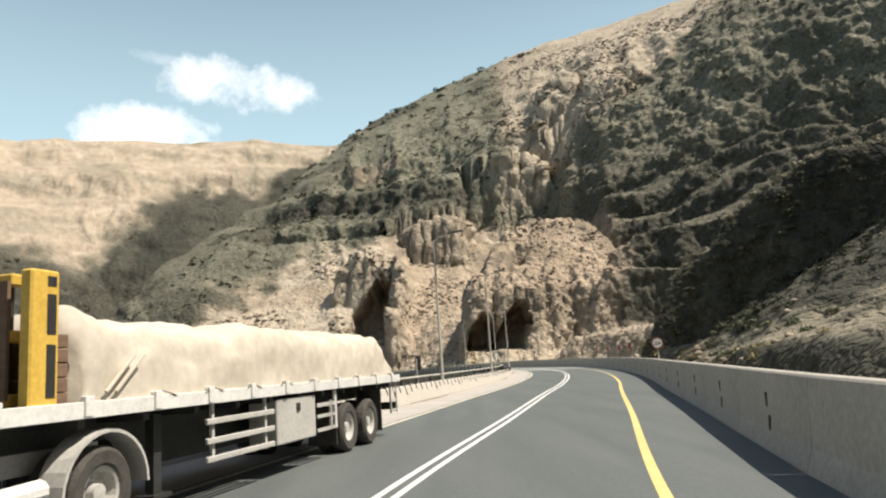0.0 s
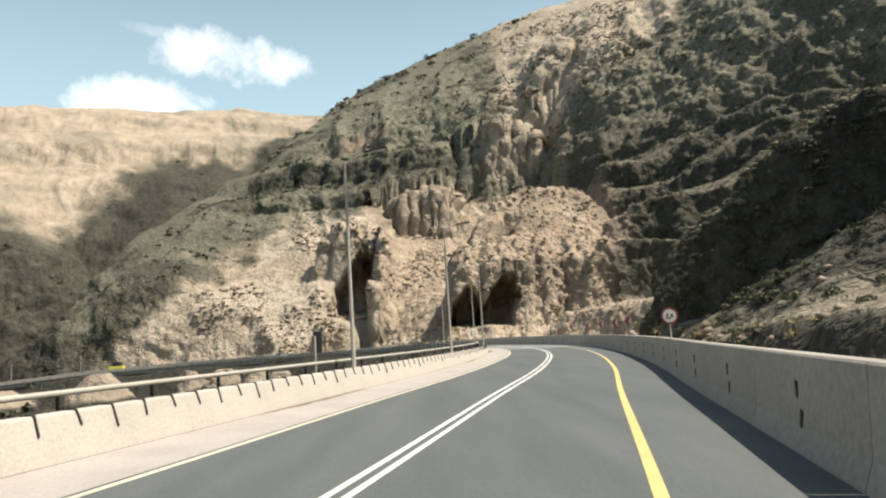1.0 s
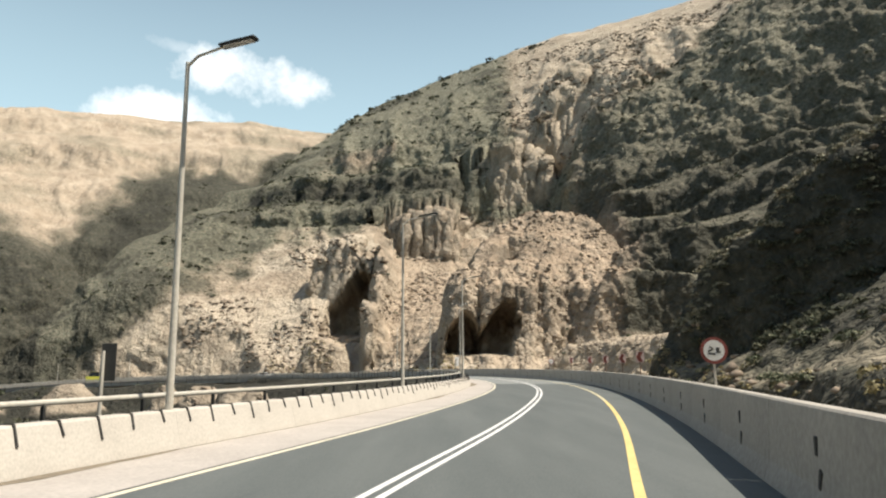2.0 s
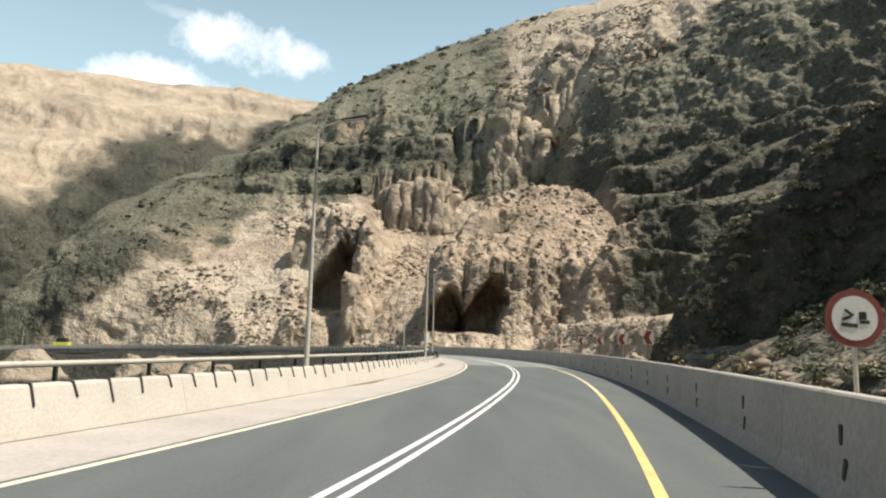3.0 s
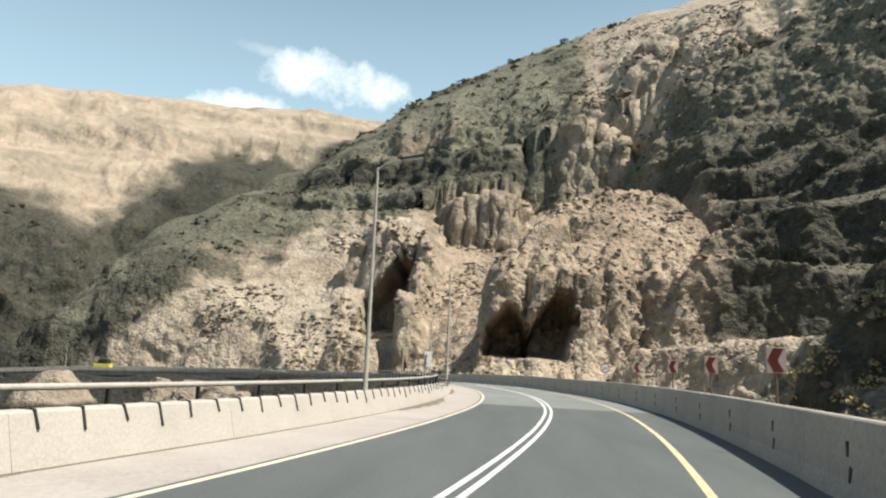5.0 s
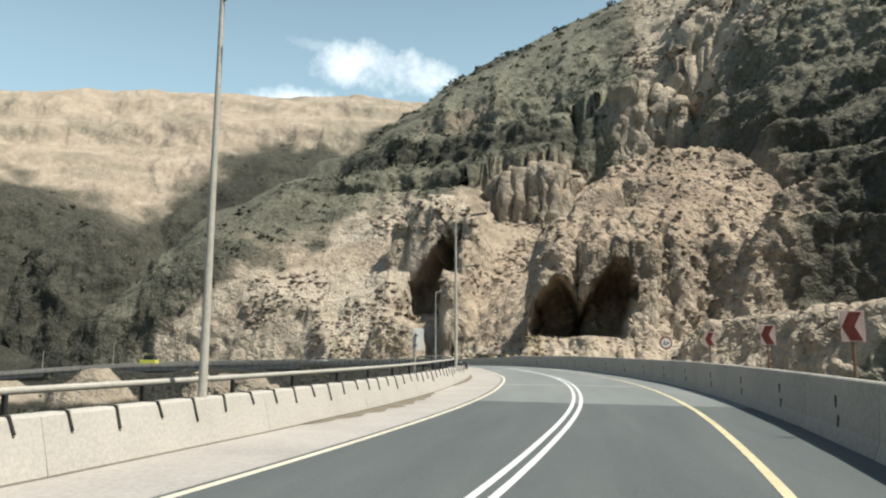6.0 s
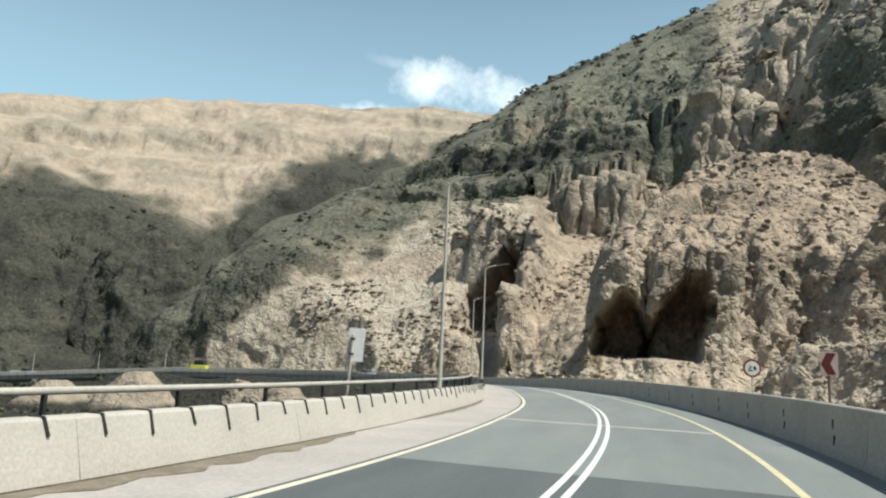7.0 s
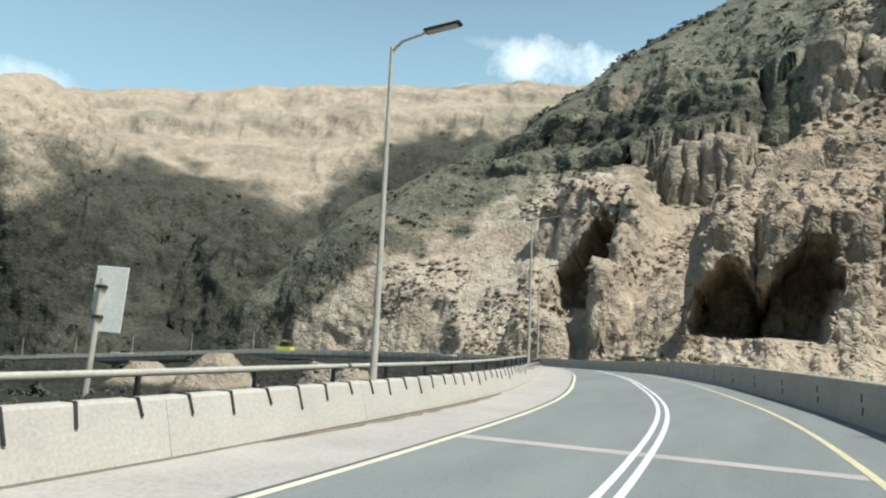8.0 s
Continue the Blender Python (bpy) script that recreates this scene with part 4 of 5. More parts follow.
def round_sign(place, height, face_to):
    ob = group_empty("road_sign", "round red-rimmed white road sign with two dark marks", "road sign", "round signs behind the barrier")
    bm = bmesh.new()
    rod(bm, (0, 0, -0.4), (0, 0, height + 0.2), 0.03, sides=10)
    part("post", bm, M_POLE, ob)
    bm = bmesh.new()
    rod(bm, (0, -0.045, height), (0, -0.03, height), 0.37, sides=36)
    plate = part("plate", bm, M_RED, ob, "red rim")
    bm = bmesh.new()
    rod(bm, (0, -0.05, height), (0, -0.043, height), 0.285, sides=36)
    part("face", bm, M_SIGN_WHITE, plate, "white face")
    bm = bmesh.new()
    for dx, dz, w, h, turn in ((-0.07, 0.07, 0.13, 0.035, 35), (-0.10, 0.0, 0.12, 0.04, -20), (-0.07, -0.09, 0.20, 0.05, 5), (0.10, 0.03, 0.09, 0.10, 0), (0.12, -0.05, 0.12, 0.045, 0)):
        q = bmesh.new()
        box(q, -w / 2, w / 2, -0.056, -0.048, -h / 2, h / 2)
        bmesh.ops.transform(q, matrix=pose(dx, 0, height + dz, 0, turn, 0), verts=q.verts)
        tmp = bpy.data.meshes.new("mark")
        q.to_mesh(tmp)
        q.free()
        bm.from_mesh(tmp)
        bpy.data.meshes.remove(tmp)
    part("mark", bm, M_BLACK, plate, "black marks")
    ob.matrix_world = Matrix.Translation(place) @ pose(0, 0, 0, 0, 0, face_to)
    return ob


def chevron_sign(place, height, face_to):
    ob = group_empty("chevron_sign", "pale bend sign with a dark red chevron", "road sign", "bend signs behind the barrier")
    bm = bmesh.new()
    rod(bm, (0, 0, -0.4), (0, 0, height), 0.035, sides=10)
    part("post", bm, M_CRATE, ob)
    bm = bmesh.new()
    box(bm, -0.25, 0.25, -0.05, -0.035, height - 0.32, height + 0.32, 0.004)
    plate = part("plate", bm, M_SIGN_PINK, ob)
    bm = bmesh.new()
    for s in (1, -1):
        vs = [bm.verts.new((x, -0.055, height + s * z)) for x, z in ((-0.23, 0.0), (0.03, 0.0), (0.19, 0.29), (-0.07, 0.29))]
        bm.faces.new(vs if s > 0 else vs[::-1])
    bmesh.ops.solidify(bm, geom=bm.faces[:], thickness=0.004)
    part("arrow", bm, M_RED, plate, "dark red arrow")
    ob.matrix_world = Matrix.Translation(place) @ pose(0, 0, 0, 0, 0, face_to)
    return ob


def behind_barrier(y, lat=6.02):
    return at_road(station(y), lat)


round_sign(behind_barrier(44.9), 2.2, -4)
round_sign(behind_barrier(112.0), 2.25, 14)
for y, turn in ((67.8, 2), (76.8, 6), (85.6, 10), (93.8, 14), (102.5, 18)):
    chevron_sign(behind_barrier(y), 2.3, turn)


def panel_sign(place, label, w, h, height, face_to, sheet, lean=0.0, marks=True):
    ob = group_empty("panel_sign", label, "road sign")
    bm = bmesh.new()
    rod(bm, (0, 0, -1.2), (0, 0, height + h * 0.3), 0.04, sides=10)
    part("post", bm, M_POLE, ob)
    bm = bmesh.new()
    box(bm, -w / 2 + 0.1, w / 2 + 0.1, 0.045, 0.07, height - h / 2, height + h / 2, 0.005)
    plate = part("plate", bm, sheet, ob)
    if marks:
        for z, ww, hh in ((0.18, 0.13, 0.05), (-0.28, 0.13, 0.05)):
            bm = bmesh.new()
            box(bm, -ww / 2, ww / 2, -0.05, 0.046, height + z * h - hh / 2, height + z * h + hh / 2, 0.006)
            part("clamp", bm, M_DARK, plate, "dark clamp")
    ob.matrix_world = Matrix.Translation(place) @ pose(0, 0, 0, 0, lean, face_to)
    return ob


panel_sign(at_road(station(99.5), -6.85), "white rectangular sign panel on a leaning grey post", 0.46, 0.92, 2.12, 22, M_SIGN_WHITE, 2.5)
panel_sign(at_road(station(37.4), -7.1), "dark rectangular sign back on a thin post", 0.30, 0.78, 1.78, 5, M_DARK, 0, False)


# ------------------------------------------------------------------ lorry with a covered load
STRETCH = 1.066                # the lorry's length against its drawing


def wheel(name, parent, x, y, r=0.5, width=0.28, dual=True):
    """A lorry wheel whose outer side lies at x and faces the road's middle."""
    bm = bmesh.new()
    w = width
    lathe(bm, [(x - w, r * 0.55), (x - w, r * 0.88), (x - w * 0.85, r * 0.98), (x - w * 0.5, r), (x - w * 0.15, r * 0.98), (x, r * 0.88), (x - 0.01, r * 0.62), (x - 0.03, r * 0.56)], "x", (0, y, r), 28)
    if dual:
        lathe(bm, [(x - 2.2 * w, r * 0.55), (x - 2.2 * w, r * 0.88), (x - 2.0 * w, r * 0.98), (x - 1.35 * w, r * 0.98), (x - 1.2 * w, r * 0.88), (x - 1.2 * w, r * 0.55)], "x", (0, y, r), 28)
    upright = Matrix.Translation((0, y, 0)) @ Matrix.Diagonal((1, 1 / STRETCH, 1, 1)) @ Matrix.Translation((0, -y, 0))
    bmesh.ops.transform(bm, matrix=upright, verts=bm.verts)
    tyre = part(name, bm, M_RUBBER, parent)
    bm = bmesh.new()
    lathe(bm, [(x - 0.03, r * 0.57), (x - 0.05, r * 0.50), (x - 0.16, r * 0.44), (x - 0.17, r * 0.20), (x - 0.06, r * 0.19), (x - 0.05, 0.001)], "x", (0, y, r), 24)
    for k in range(8):
        a = 2 * math.pi * k / 8
        rod(bm, (x - 0.17, y + math.cos(a) * r * 0.33, r + math.sin(a) * r * 0.33), (x - 0.13, y + math.cos(a) * r * 0.33, r + math.sin(a) * r * 0.33), 0.025, sides=6)
    bmesh.ops.transform(bm, matrix=upright, verts=bm.verts)
    part("rim", bm, M_GREY_PAINT, tyre, "dusty grey steel rim")
    return tyre


def lorry(frame_matrix):
    """Origin on the road under the rear corner of the side that faces the road's middle; the lorry points to -y."""
    ob = group_empty("flatbed_lorry", "articulated flatbed lorry with a white deck edge and yellow headboard", "lorry")
    W, DECK = 2.5, 1.44
    bm = bmesh.new()
    box(bm, -W, -0.02, -12.2, 0, DECK - 0.13, DECK)
    part("deck", bm, M_DARK, ob)
    for x in (0.0, -W - 0.0):
        bm = bmesh.new()
        box(bm, x - 0.03, x + 0.02, -12.2, 0.0, DECK - 0.14, DECK + 0.035, 0.006)
        rail = part("side_rail", bm, M_WHITE_PAINT, ob, "chipped white deck edge")
        for k in range(11):
            bm = bmesh.new()
            box(bm, x - 0.05, x + 0.05, -0.7 - 1.1 * k, -0.58 - 1.1 * k, DECK - 0.12, DECK + 0.09, 0.006)
            part("stake_pocket", bm, M_WHITE_PAINT, rail)
    for x in (-0.75, -1.75):
        bm = bmesh.new()
        box(bm, x - 0.06, x + 0.06, -12.0, -0.1, DECK - 0.45, DECK - 0.12)
        part("chassis_beam", bm, M_DARK, ob)
    # running gear
    for y in (-2.0, -3.25):
        wheel("tyre", ob, -0.06, y)
        bm = bmesh.new()
        rod(bm, (-0.4, y, 0.5), (-2.1, y, 0.5), 0.09)
        part("axle", bm, M_DARK, ob)
        wheel("tyre", ob, -W + 0.06 + 0.62, y)
    bm = bmesh.new()
    box(bm, -0.10, -0.04, -4.02, -3.94, 0.55, 1.30, 0.01)
    part("mudguard_stay", bm, M_WHITE_PAINT, ob)
    # frame behind the box
    bm = bmesh.new()
    box(bm, -0.08, -0.04, -4.85, -4.05, 1.0, 1.07)
    box(bm, -0.08, -0.04, -4.85, -4.05, 0.80, 0.86)
    box(bm, -0.08, -0.04, -4.85, -4.05, 0.55, 0.61)
    box(bm, -0.08, -0.04, -4.25, -4.18, 0.55, 1.1)
    part("side_frame", bm, M_GREY_PAINT, ob)
    bm = bmesh.new()
    box(bm, -0.55, -0.03, -6.4, -4.95, 0.50, 1.24, 0.02)
    tool = part("tool_box", bm, M_GREY_PAINT, ob, "grey steel tool box")
    bm = bmesh.new()
    box(bm, -0.035, -0.005, -5.72, -5.60, 1.00, 1.14, 0.006)
    part("latch", bm, M_BLACK, tool)
    # dark sheets added on the far side to keep light from under the deck
    for y0_, y1_ in ((-11.9, -9.4), (-9.2, -4.2)):
        bm = bmesh.new()
        box(bm, -W + 0.08, -W + 0.14, y0_, y1_, 0.38, DECK - 0.15)
        part("far_light_block", bm, M_DARK, ob)
    # dark block added under the deck to stand in for the shade
    bm = bmesh.new()
    box(bm, -1.65, -0.85, -9.0, -4.3, 0.55, DECK - 0.2, 0.02)
    part("belly_light_block", bm, M_DARK, ob)
    for k in range(12):
        bm = bmesh.new()
        box(bm, -W + 0.05, -0.05, -0.6 - k * 1.0, -0.5 - k * 1.0, DECK - 0.24, DECK - 0.13)
        part("cross_member", bm, M_DARK, ob)
    for x in (-0.35, -2.1):
        bm = bmesh.new()
        box(bm, x - 0.06, x + 0.06, -9.1, -8.95, 0.25, DECK - 0.2)
        box(bm, x - 0.14, x + 0.14, -9.2, -8.85, 0.22, 0.27)
        part("landing_leg", bm, M_DARK, ob)
    for y in (-1.3, -3.95):
        bm = bmesh.new()
        box(bm, -0.66, -0.06, y - 0.015, y + 0.015, 0.22, 1.25)
        part("mud_flap", bm, M_RUBBER, ob)
    # side guard
    for z in (0.56, 0.80, 1.06):
        bm = bmesh.new()
        box(bm, -0.07, -0.02, -8.35, -6.5, z - 0.04, z + 0.04, 0.01)
        part("guard_bar", bm, M_GREY_PAINT, ob)
    for y in (-8.15, -6.7):
        bm = bmesh.new()
        box(bm, -0.11, -0.07, y - 0.03, y + 0.03, 0.5, 1.3)
        part("guard_upright", bm, M_GREY_PAINT, ob)
    # ladder at the tail
    for y in (-0.62, -0.18):
        bm = bmesh.new()
        box(bm, -0.07, -0.03, y - 0.025, y + 0.025, 0.55, 1.3)
        part("ladder_side", bm, M_GREY_PAINT, ob)
    for z in (0.62, 0.86, 1.08):
        bm = bmesh.new()
        box(bm, -0.065, -0.035, -0.6, -0.2, z - 0.03, z + 0.03)
        part("ladder_rung", bm, M_GREY_PAINT, ob)
    bm = bmesh.new()
    box(bm, -W + 0.1, -0.1, -0.12, -0.02, 0.62, 0.80, 0.015)
    part("tail_beam", bm, M_DARK, ob)
    # headboard
    for x in (-0.08, -W + 0.08):
        bm = bmesh.new()
        box(bm, x - 0.07, x + 0.07, -11.25, -10.90, DECK, DECK + 1.36, 0.02)
        post = part("headboard_post", bm, M_YELLOW_PAINT, ob, "worn yellow headboard post")
        for z0, z1 in ((0.10, 0.62), (0.72, 1.12), (1.20, 1.30)):
            bm = bmesh.new()
            box(bm, x + 0.055, x + 0.076, -11.06, -10.95, DECK + z0, DECK + z1)
            part("slot", bm, M_BLACK, post)
    for z in (0.10, 0.72, 1.28):
        bm = bmesh.new()
        box(bm, -W + 0.3, -0.3, -11.19, -10.97, DECK + z - 0.06, DECK + z + 0.06, 0.015)
        part("headboard_beam", bm, M_YELLOW_PAINT, ob)
    for k in range(9):
        bm = bmesh.new()
        x = -0.42 - k * 0.208
        box(bm, x - 0.02, x + 0.02, -11.10, -11.06, DECK + 0.1, DECK + 1.28)
        part("headboard_bar", bm, M_DARK, ob)
    bm = bmesh.new()
    box(bm, -W + 0.3, -0.3, -11.24, -11.20, DECK + 0.1, DECK + 1.26)
    part("headboard_panel", bm, M_CRATE, ob)
    # tractor unit
    bm = bmesh.new()
    box(bm, -1.75, -0.75, -15.9, -9.5, 0.75, 1.02)
    part("tractor_chassis", bm, M_WHITE_PAINT, ob)
    for y in (-10.2, -14.6):
        wheel("tyre", ob, -0.06, y, dual=y > -12)
        wheel("tyre", ob, -W + 0.68, y, dual=y > -12)
    bm = bmesh.new()
    sides = 14
    outer = [(-10.2 + 0.61 * math.cos(math.pi * k / sides), 0.52 + 0.61 * math.sin(math.pi * k / sides)) for k in range(sides + 1)]
    for p, q in zip(outer, outer[1:]):
        for xa, xb in ((-0.32, 0.0),):
            v = [bm.verts.new((xa, *p)), bm.verts.new((xb, *p)), bm.verts.new((xb, *q)), bm.verts.new((xa, *q))]
            bm.faces.new(v)
    bmesh.ops.remove_doubles(bm, verts=bm.verts, dist=0.001)
    bmesh.ops.solidify(bm, geom=bm.faces[:], thickness=0.035)
    part("mudguard", bm, M_GREY_PAINT, ob, "dusty white mudguard")
    bm = bmesh.new()
    rod(bm, (-0.15, -10.95, 0.66), (-0.15, -13.4, 0.56), 0.11)
    part("air_tank", bm, M_WHITE_PAINT, ob, "white air tank")
    bm = bmesh.new()
    box(bm, -W, 0.0, -16.1, -13.9, 0.55, 1.55, 0.06)
    box(bm, -W + 0.02, -0.02, -16.0, -13.95, 1.5, 2.85, 0.14)
    cab = part("cab", bm, M_WHITE_PAINT, ob)
    bm = bmesh.new()
    box(bm, -W + 0.15, -0.15, -16.03, -15.98, 1.75, 2.55, 0.01)
    part("windscreen", bm, M_GLASS, cab)
    bm = bmesh.new()
    box(bm, -0.035, -0.005, -15.5, -14.6, 1.75, 2.45, 0.01)
    part("side_window", bm, M_GLASS, cab)
    bm = bmesh.new()
    box(bm, -W, 0.0, -16.25, -16.05, 0.40, 0.80, 0.04)
    part("bumper", bm, M_DARK, cab)
    ob.matrix_world = frame_matrix
    # covered load and crate on the deck
    load = group_empty("covered_load", "lumpy cream tarpaulin roped over cargo on the lorry deck", "tarpaulin")
    nu, nv = 90, 44
    y0, y1 = -10.6, -0.35
    verts, faces = [], []
    for a in range(nu + 1):
        t = a / nu
        y = y0 + (y1 - y0) * t
        top = 1.0 * min(1.0, (1 - t) / 0.12 + 0.42, t / 0.02 + 0.6)
        top *= 1 + 0.028 * math.sin(t * 17.0 + 0.8) + 0.018 * math.sin(t * 37 + 1)
        for b in range(nv + 1):
            ang = math.pi * b / nv
            cx, sz = math.cos(ang), math.sin(ang)
            px = (abs(cx) ** 0.33) * (1 if cx > 0 else -1) * 1.22
            pz = (sz ** 0.42) * top
            p = Vector((px, y, pz))
            n = 0.07 * noise.noise(p * 1.3) + 0.035 * noise.noise(p * 3.7) + 0.014 * noise.noise(Vector((px * 3, y * 9, pz * 3)))
            px += n * (1 if cx > 0 else -1) * (pz > 0.02)
            pz = max(0.0, pz + n * 1.5 * (sz > 0.05))
            verts.append((px - W / 2, y + 0.10 * noise.noise(Vector((px, t * 6, pz))) * (0.02 < t < 0.98), pz + DECK))
    for a in range(nu):
        for b in range(nv):
            i = a * (nv + 1) + b
            faces.append((i, i + nv + 1, i + nv + 2, i + 1))
    faces.append(tuple(range(nv + 1)))
    faces.append(tuple(nu * (nv + 1) + b for b in range(nv, -1, -1)))
    sheet = new("sheet", mesh_from("sheet", verts, faces, M_TARP, True))
    sheet.parent = load
    for k in range(9):
        y = -9.2 + k * 1.05
        bm = bmesh.new()
        rod(bm, (0.02, y - 0.16, DECK + 0.09), (0.03, y + 0.12, DECK + 0.02), 0.006, sides=6)
        rod(bm, (0.02, y - 0.16, DECK + 0.09), (0.03, y - 0.30, DECK + 0.02), 0.006, sides=6)
        part("rope", bm, M_DARK, load)
    bm = bmesh.new()
    for y in (-10.3, -10.15):
        rod(bm, (0.035, y, DECK + 0.12), (0.05, y + 0.42, DECK + 0.52), 0.022, sides=8)
    part("batten", bm, M_TARP, load)
    load.matrix_world = frame_matrix
    crate = group_empty("crate", "dark brown wooden crate behind the yellow headboard", "crate")
    for k in range(5):
        bm = bmesh.new()
        box(bm, -2.3, -0.12, -10.87, -10.66, DECK + k * 0.15, DECK + k * 0.15 + 0.138, 0.008)
        part("board", bm, M_CRATE, crate)
    crate.matrix_world = frame_matrix


lorry(lane_frame(station(17.95), -2.22) @ Matrix.Diagonal((1, STRETCH, 1, 1)))


# ------------------------------------------------------------------ vehicles on the far bridge
def vehicle(name, label, category, place, heading, length, width, height, paint, cab_from, cab_to, wheel_r):
    """A small road vehicle; y runs along it."""
    ob = group_empty(name, label, category)
    body_top = wheel_r * 0.6 + (height - wheel_r * 0.6) * 0.55
    bm = bmesh.new()
    extrude_profile(bm, [(-width / 2, wheel_r * 0.6), (-width / 2, body_top * 0.92), (-width / 2 + 0.06, body_top), (width / 2 - 0.06, body_top), (width / 2, body_top * 0.92), (width / 2, wheel_r * 0.6)], -length / 2, length / 2)
    body = part("body", bm, paint, ob)
    bm = bmesh.new()
    a, b = cab_from * length, cab_to * length
    low = [bm.verts.new((x, y, body_top)) for x, y in ((-width / 2 + 0.04, a), (width / 2 - 0.04, a), (width / 2 - 0.04, b), (-width / 2 + 0.04, b))]
    inset = (b - a) * 0.12
    high = [bm.verts.new((x, y, height)) for x, y in ((-width / 2 + 0.15, a + inset), (width / 2 - 0.15, a + inset), (width / 2 - 0.15, b - inset), (-width / 2 + 0.15, b - inset))]
    for k in range(4):
        bm.faces.new((low[k], low[(k + 1) % 4], high[(k + 1) % 4], high[k]))
    bm.faces.new(high)
    part("cabin", bm, M_GLASS, body)
    bm = bmesh.new()
    box(bm, -width / 2 + 0.13, width / 2 - 0.13, a + inset, b - inset, height - 0.04, height + 0.02, 0.015)
    part("roof", bm, paint, body)
    for sx in (-1, 1):
        for y in (-0.32 * length, 0.32 * length):
            bm = bmesh.new()
            lathe(bm, [(sx * width / 2 - sx * 0.2, 0.001), (sx * width / 2 - sx * 0.2, wheel_r), (sx * width / 2, wheel_r * 0.95), (sx * width / 2, 0.001)], "x", (0, y, wheel_r), 16)
            part("tyre", bm, M_RUBBER, ob)
    ob.matrix_world = Matrix.Translation(place) @ pose(0, 0, 0, 0, 0, heading)
    return ob


def far_place(x, lat):
    return at_road(int(np.argmin(np.abs(ROAD[:, 0] - x) + 10 * (ROAD[:, 1] < 170))), lat, 0.01)


vehicle("van", "bright yellow van parked on the far bridge", "van", far_place(-106.7, 3.9), 92, 4.6, 2.0, 3.3, M_LIME, -0.40, 0.30, 0.34)
vehicle("pickup", "grey pickup standing on the far bridge", "pickup", far_place(-163, -1.6), 90, 7.5, 2.2, 2.1, M_SILVER, -0.30, -0.05, 0.42)
vehicle("car", "small white car on the far bend", "car", far_place(-45, -1.7), 60, 4.0, 1.7, 1.45, M_WHITE_PAINT, -0.25, 0.32, 0.32)

# ------------------------------------------------------------------ scrub, bushes and loose stones
def scatter_pool(mask, count, seed):
    """Random places on the land where mask is set, evenly over the surface."""
    gen = np.random.default_rng(seed)
    i = np.nonzero(mask.ravel())[0]
    w = (LAND_R.ravel()[i]) ** 2
    w = w / w.sum()
    pick = gen.choice(i, size=min(count, len(i)), replace=False, p=w)
    return LAND_P.reshape(-1, 3)[pick], LAND_N.reshape(-1, 3)[pick], gen


def leaf_clumps(name, label, places, sizes, leaves, mat, seed, flat=0.75):
    """Bushes of many small leaf blades, in one mesh."""
    gen = np.random.default_rng(seed)
    n = len(places)
    d = gen.normal(size=(n, leaves, 3))
    d /= np.linalg.norm(d, axis=-1, keepdims=True)
    d[..., 2] = np.abs(d[..., 2]) * 0.9 - 0.1
    rad = gen.uniform(0.45, 1.0, (n, leaves, 1)) ** 0.6
    lop = 1 + 0.35 * gen.normal(size=(n, 1, 3))
    c = places[:, None, :] + d * rad * sizes[:, None, None] * np.clip(lop, 0.5, 1.6) * np.array([1, 1, flat])
    size = sizes[:, None, None] * gen.uniform(0.16, 0.42, (n, leaves, 1)) * (30.0 / leaves) ** 0.35
    u = gen.normal(size=(n, leaves, 3))
    u /= np.linalg.norm(u, axis=-1, keepdims=True)
    v = np.cross(u, d + 0.4 * gen.normal(size=d.shape))
    v /= np.maximum(np.linalg.norm(v, axis=-1, keepdims=True), 1e-6)
    q = np.stack([c - u * size, c + v * size * 0.6, c + u * size, c - v * size * 0.6], 2).reshape(-1, 3)
    me = bpy.data.meshes.new(name)
    me.vertices.add(len(q))
    me.vertices.foreach_set("co", q.ravel())
    f = np.arange(len(q), dtype=np.int32)
    me.loops.add(len(f))
    me.loops.foreach_set("vertex_index", f)
    me.polygons.add(len(f) // 4)
    me.polygons.foreach_set("loop_start", np.arange(0, len(f), 4, dtype=np.int32))
    me.update(calc_edges=True)
    me.materials.append(mat)
    return tagged(new(name, me), label, "scrub", kind="stuff")


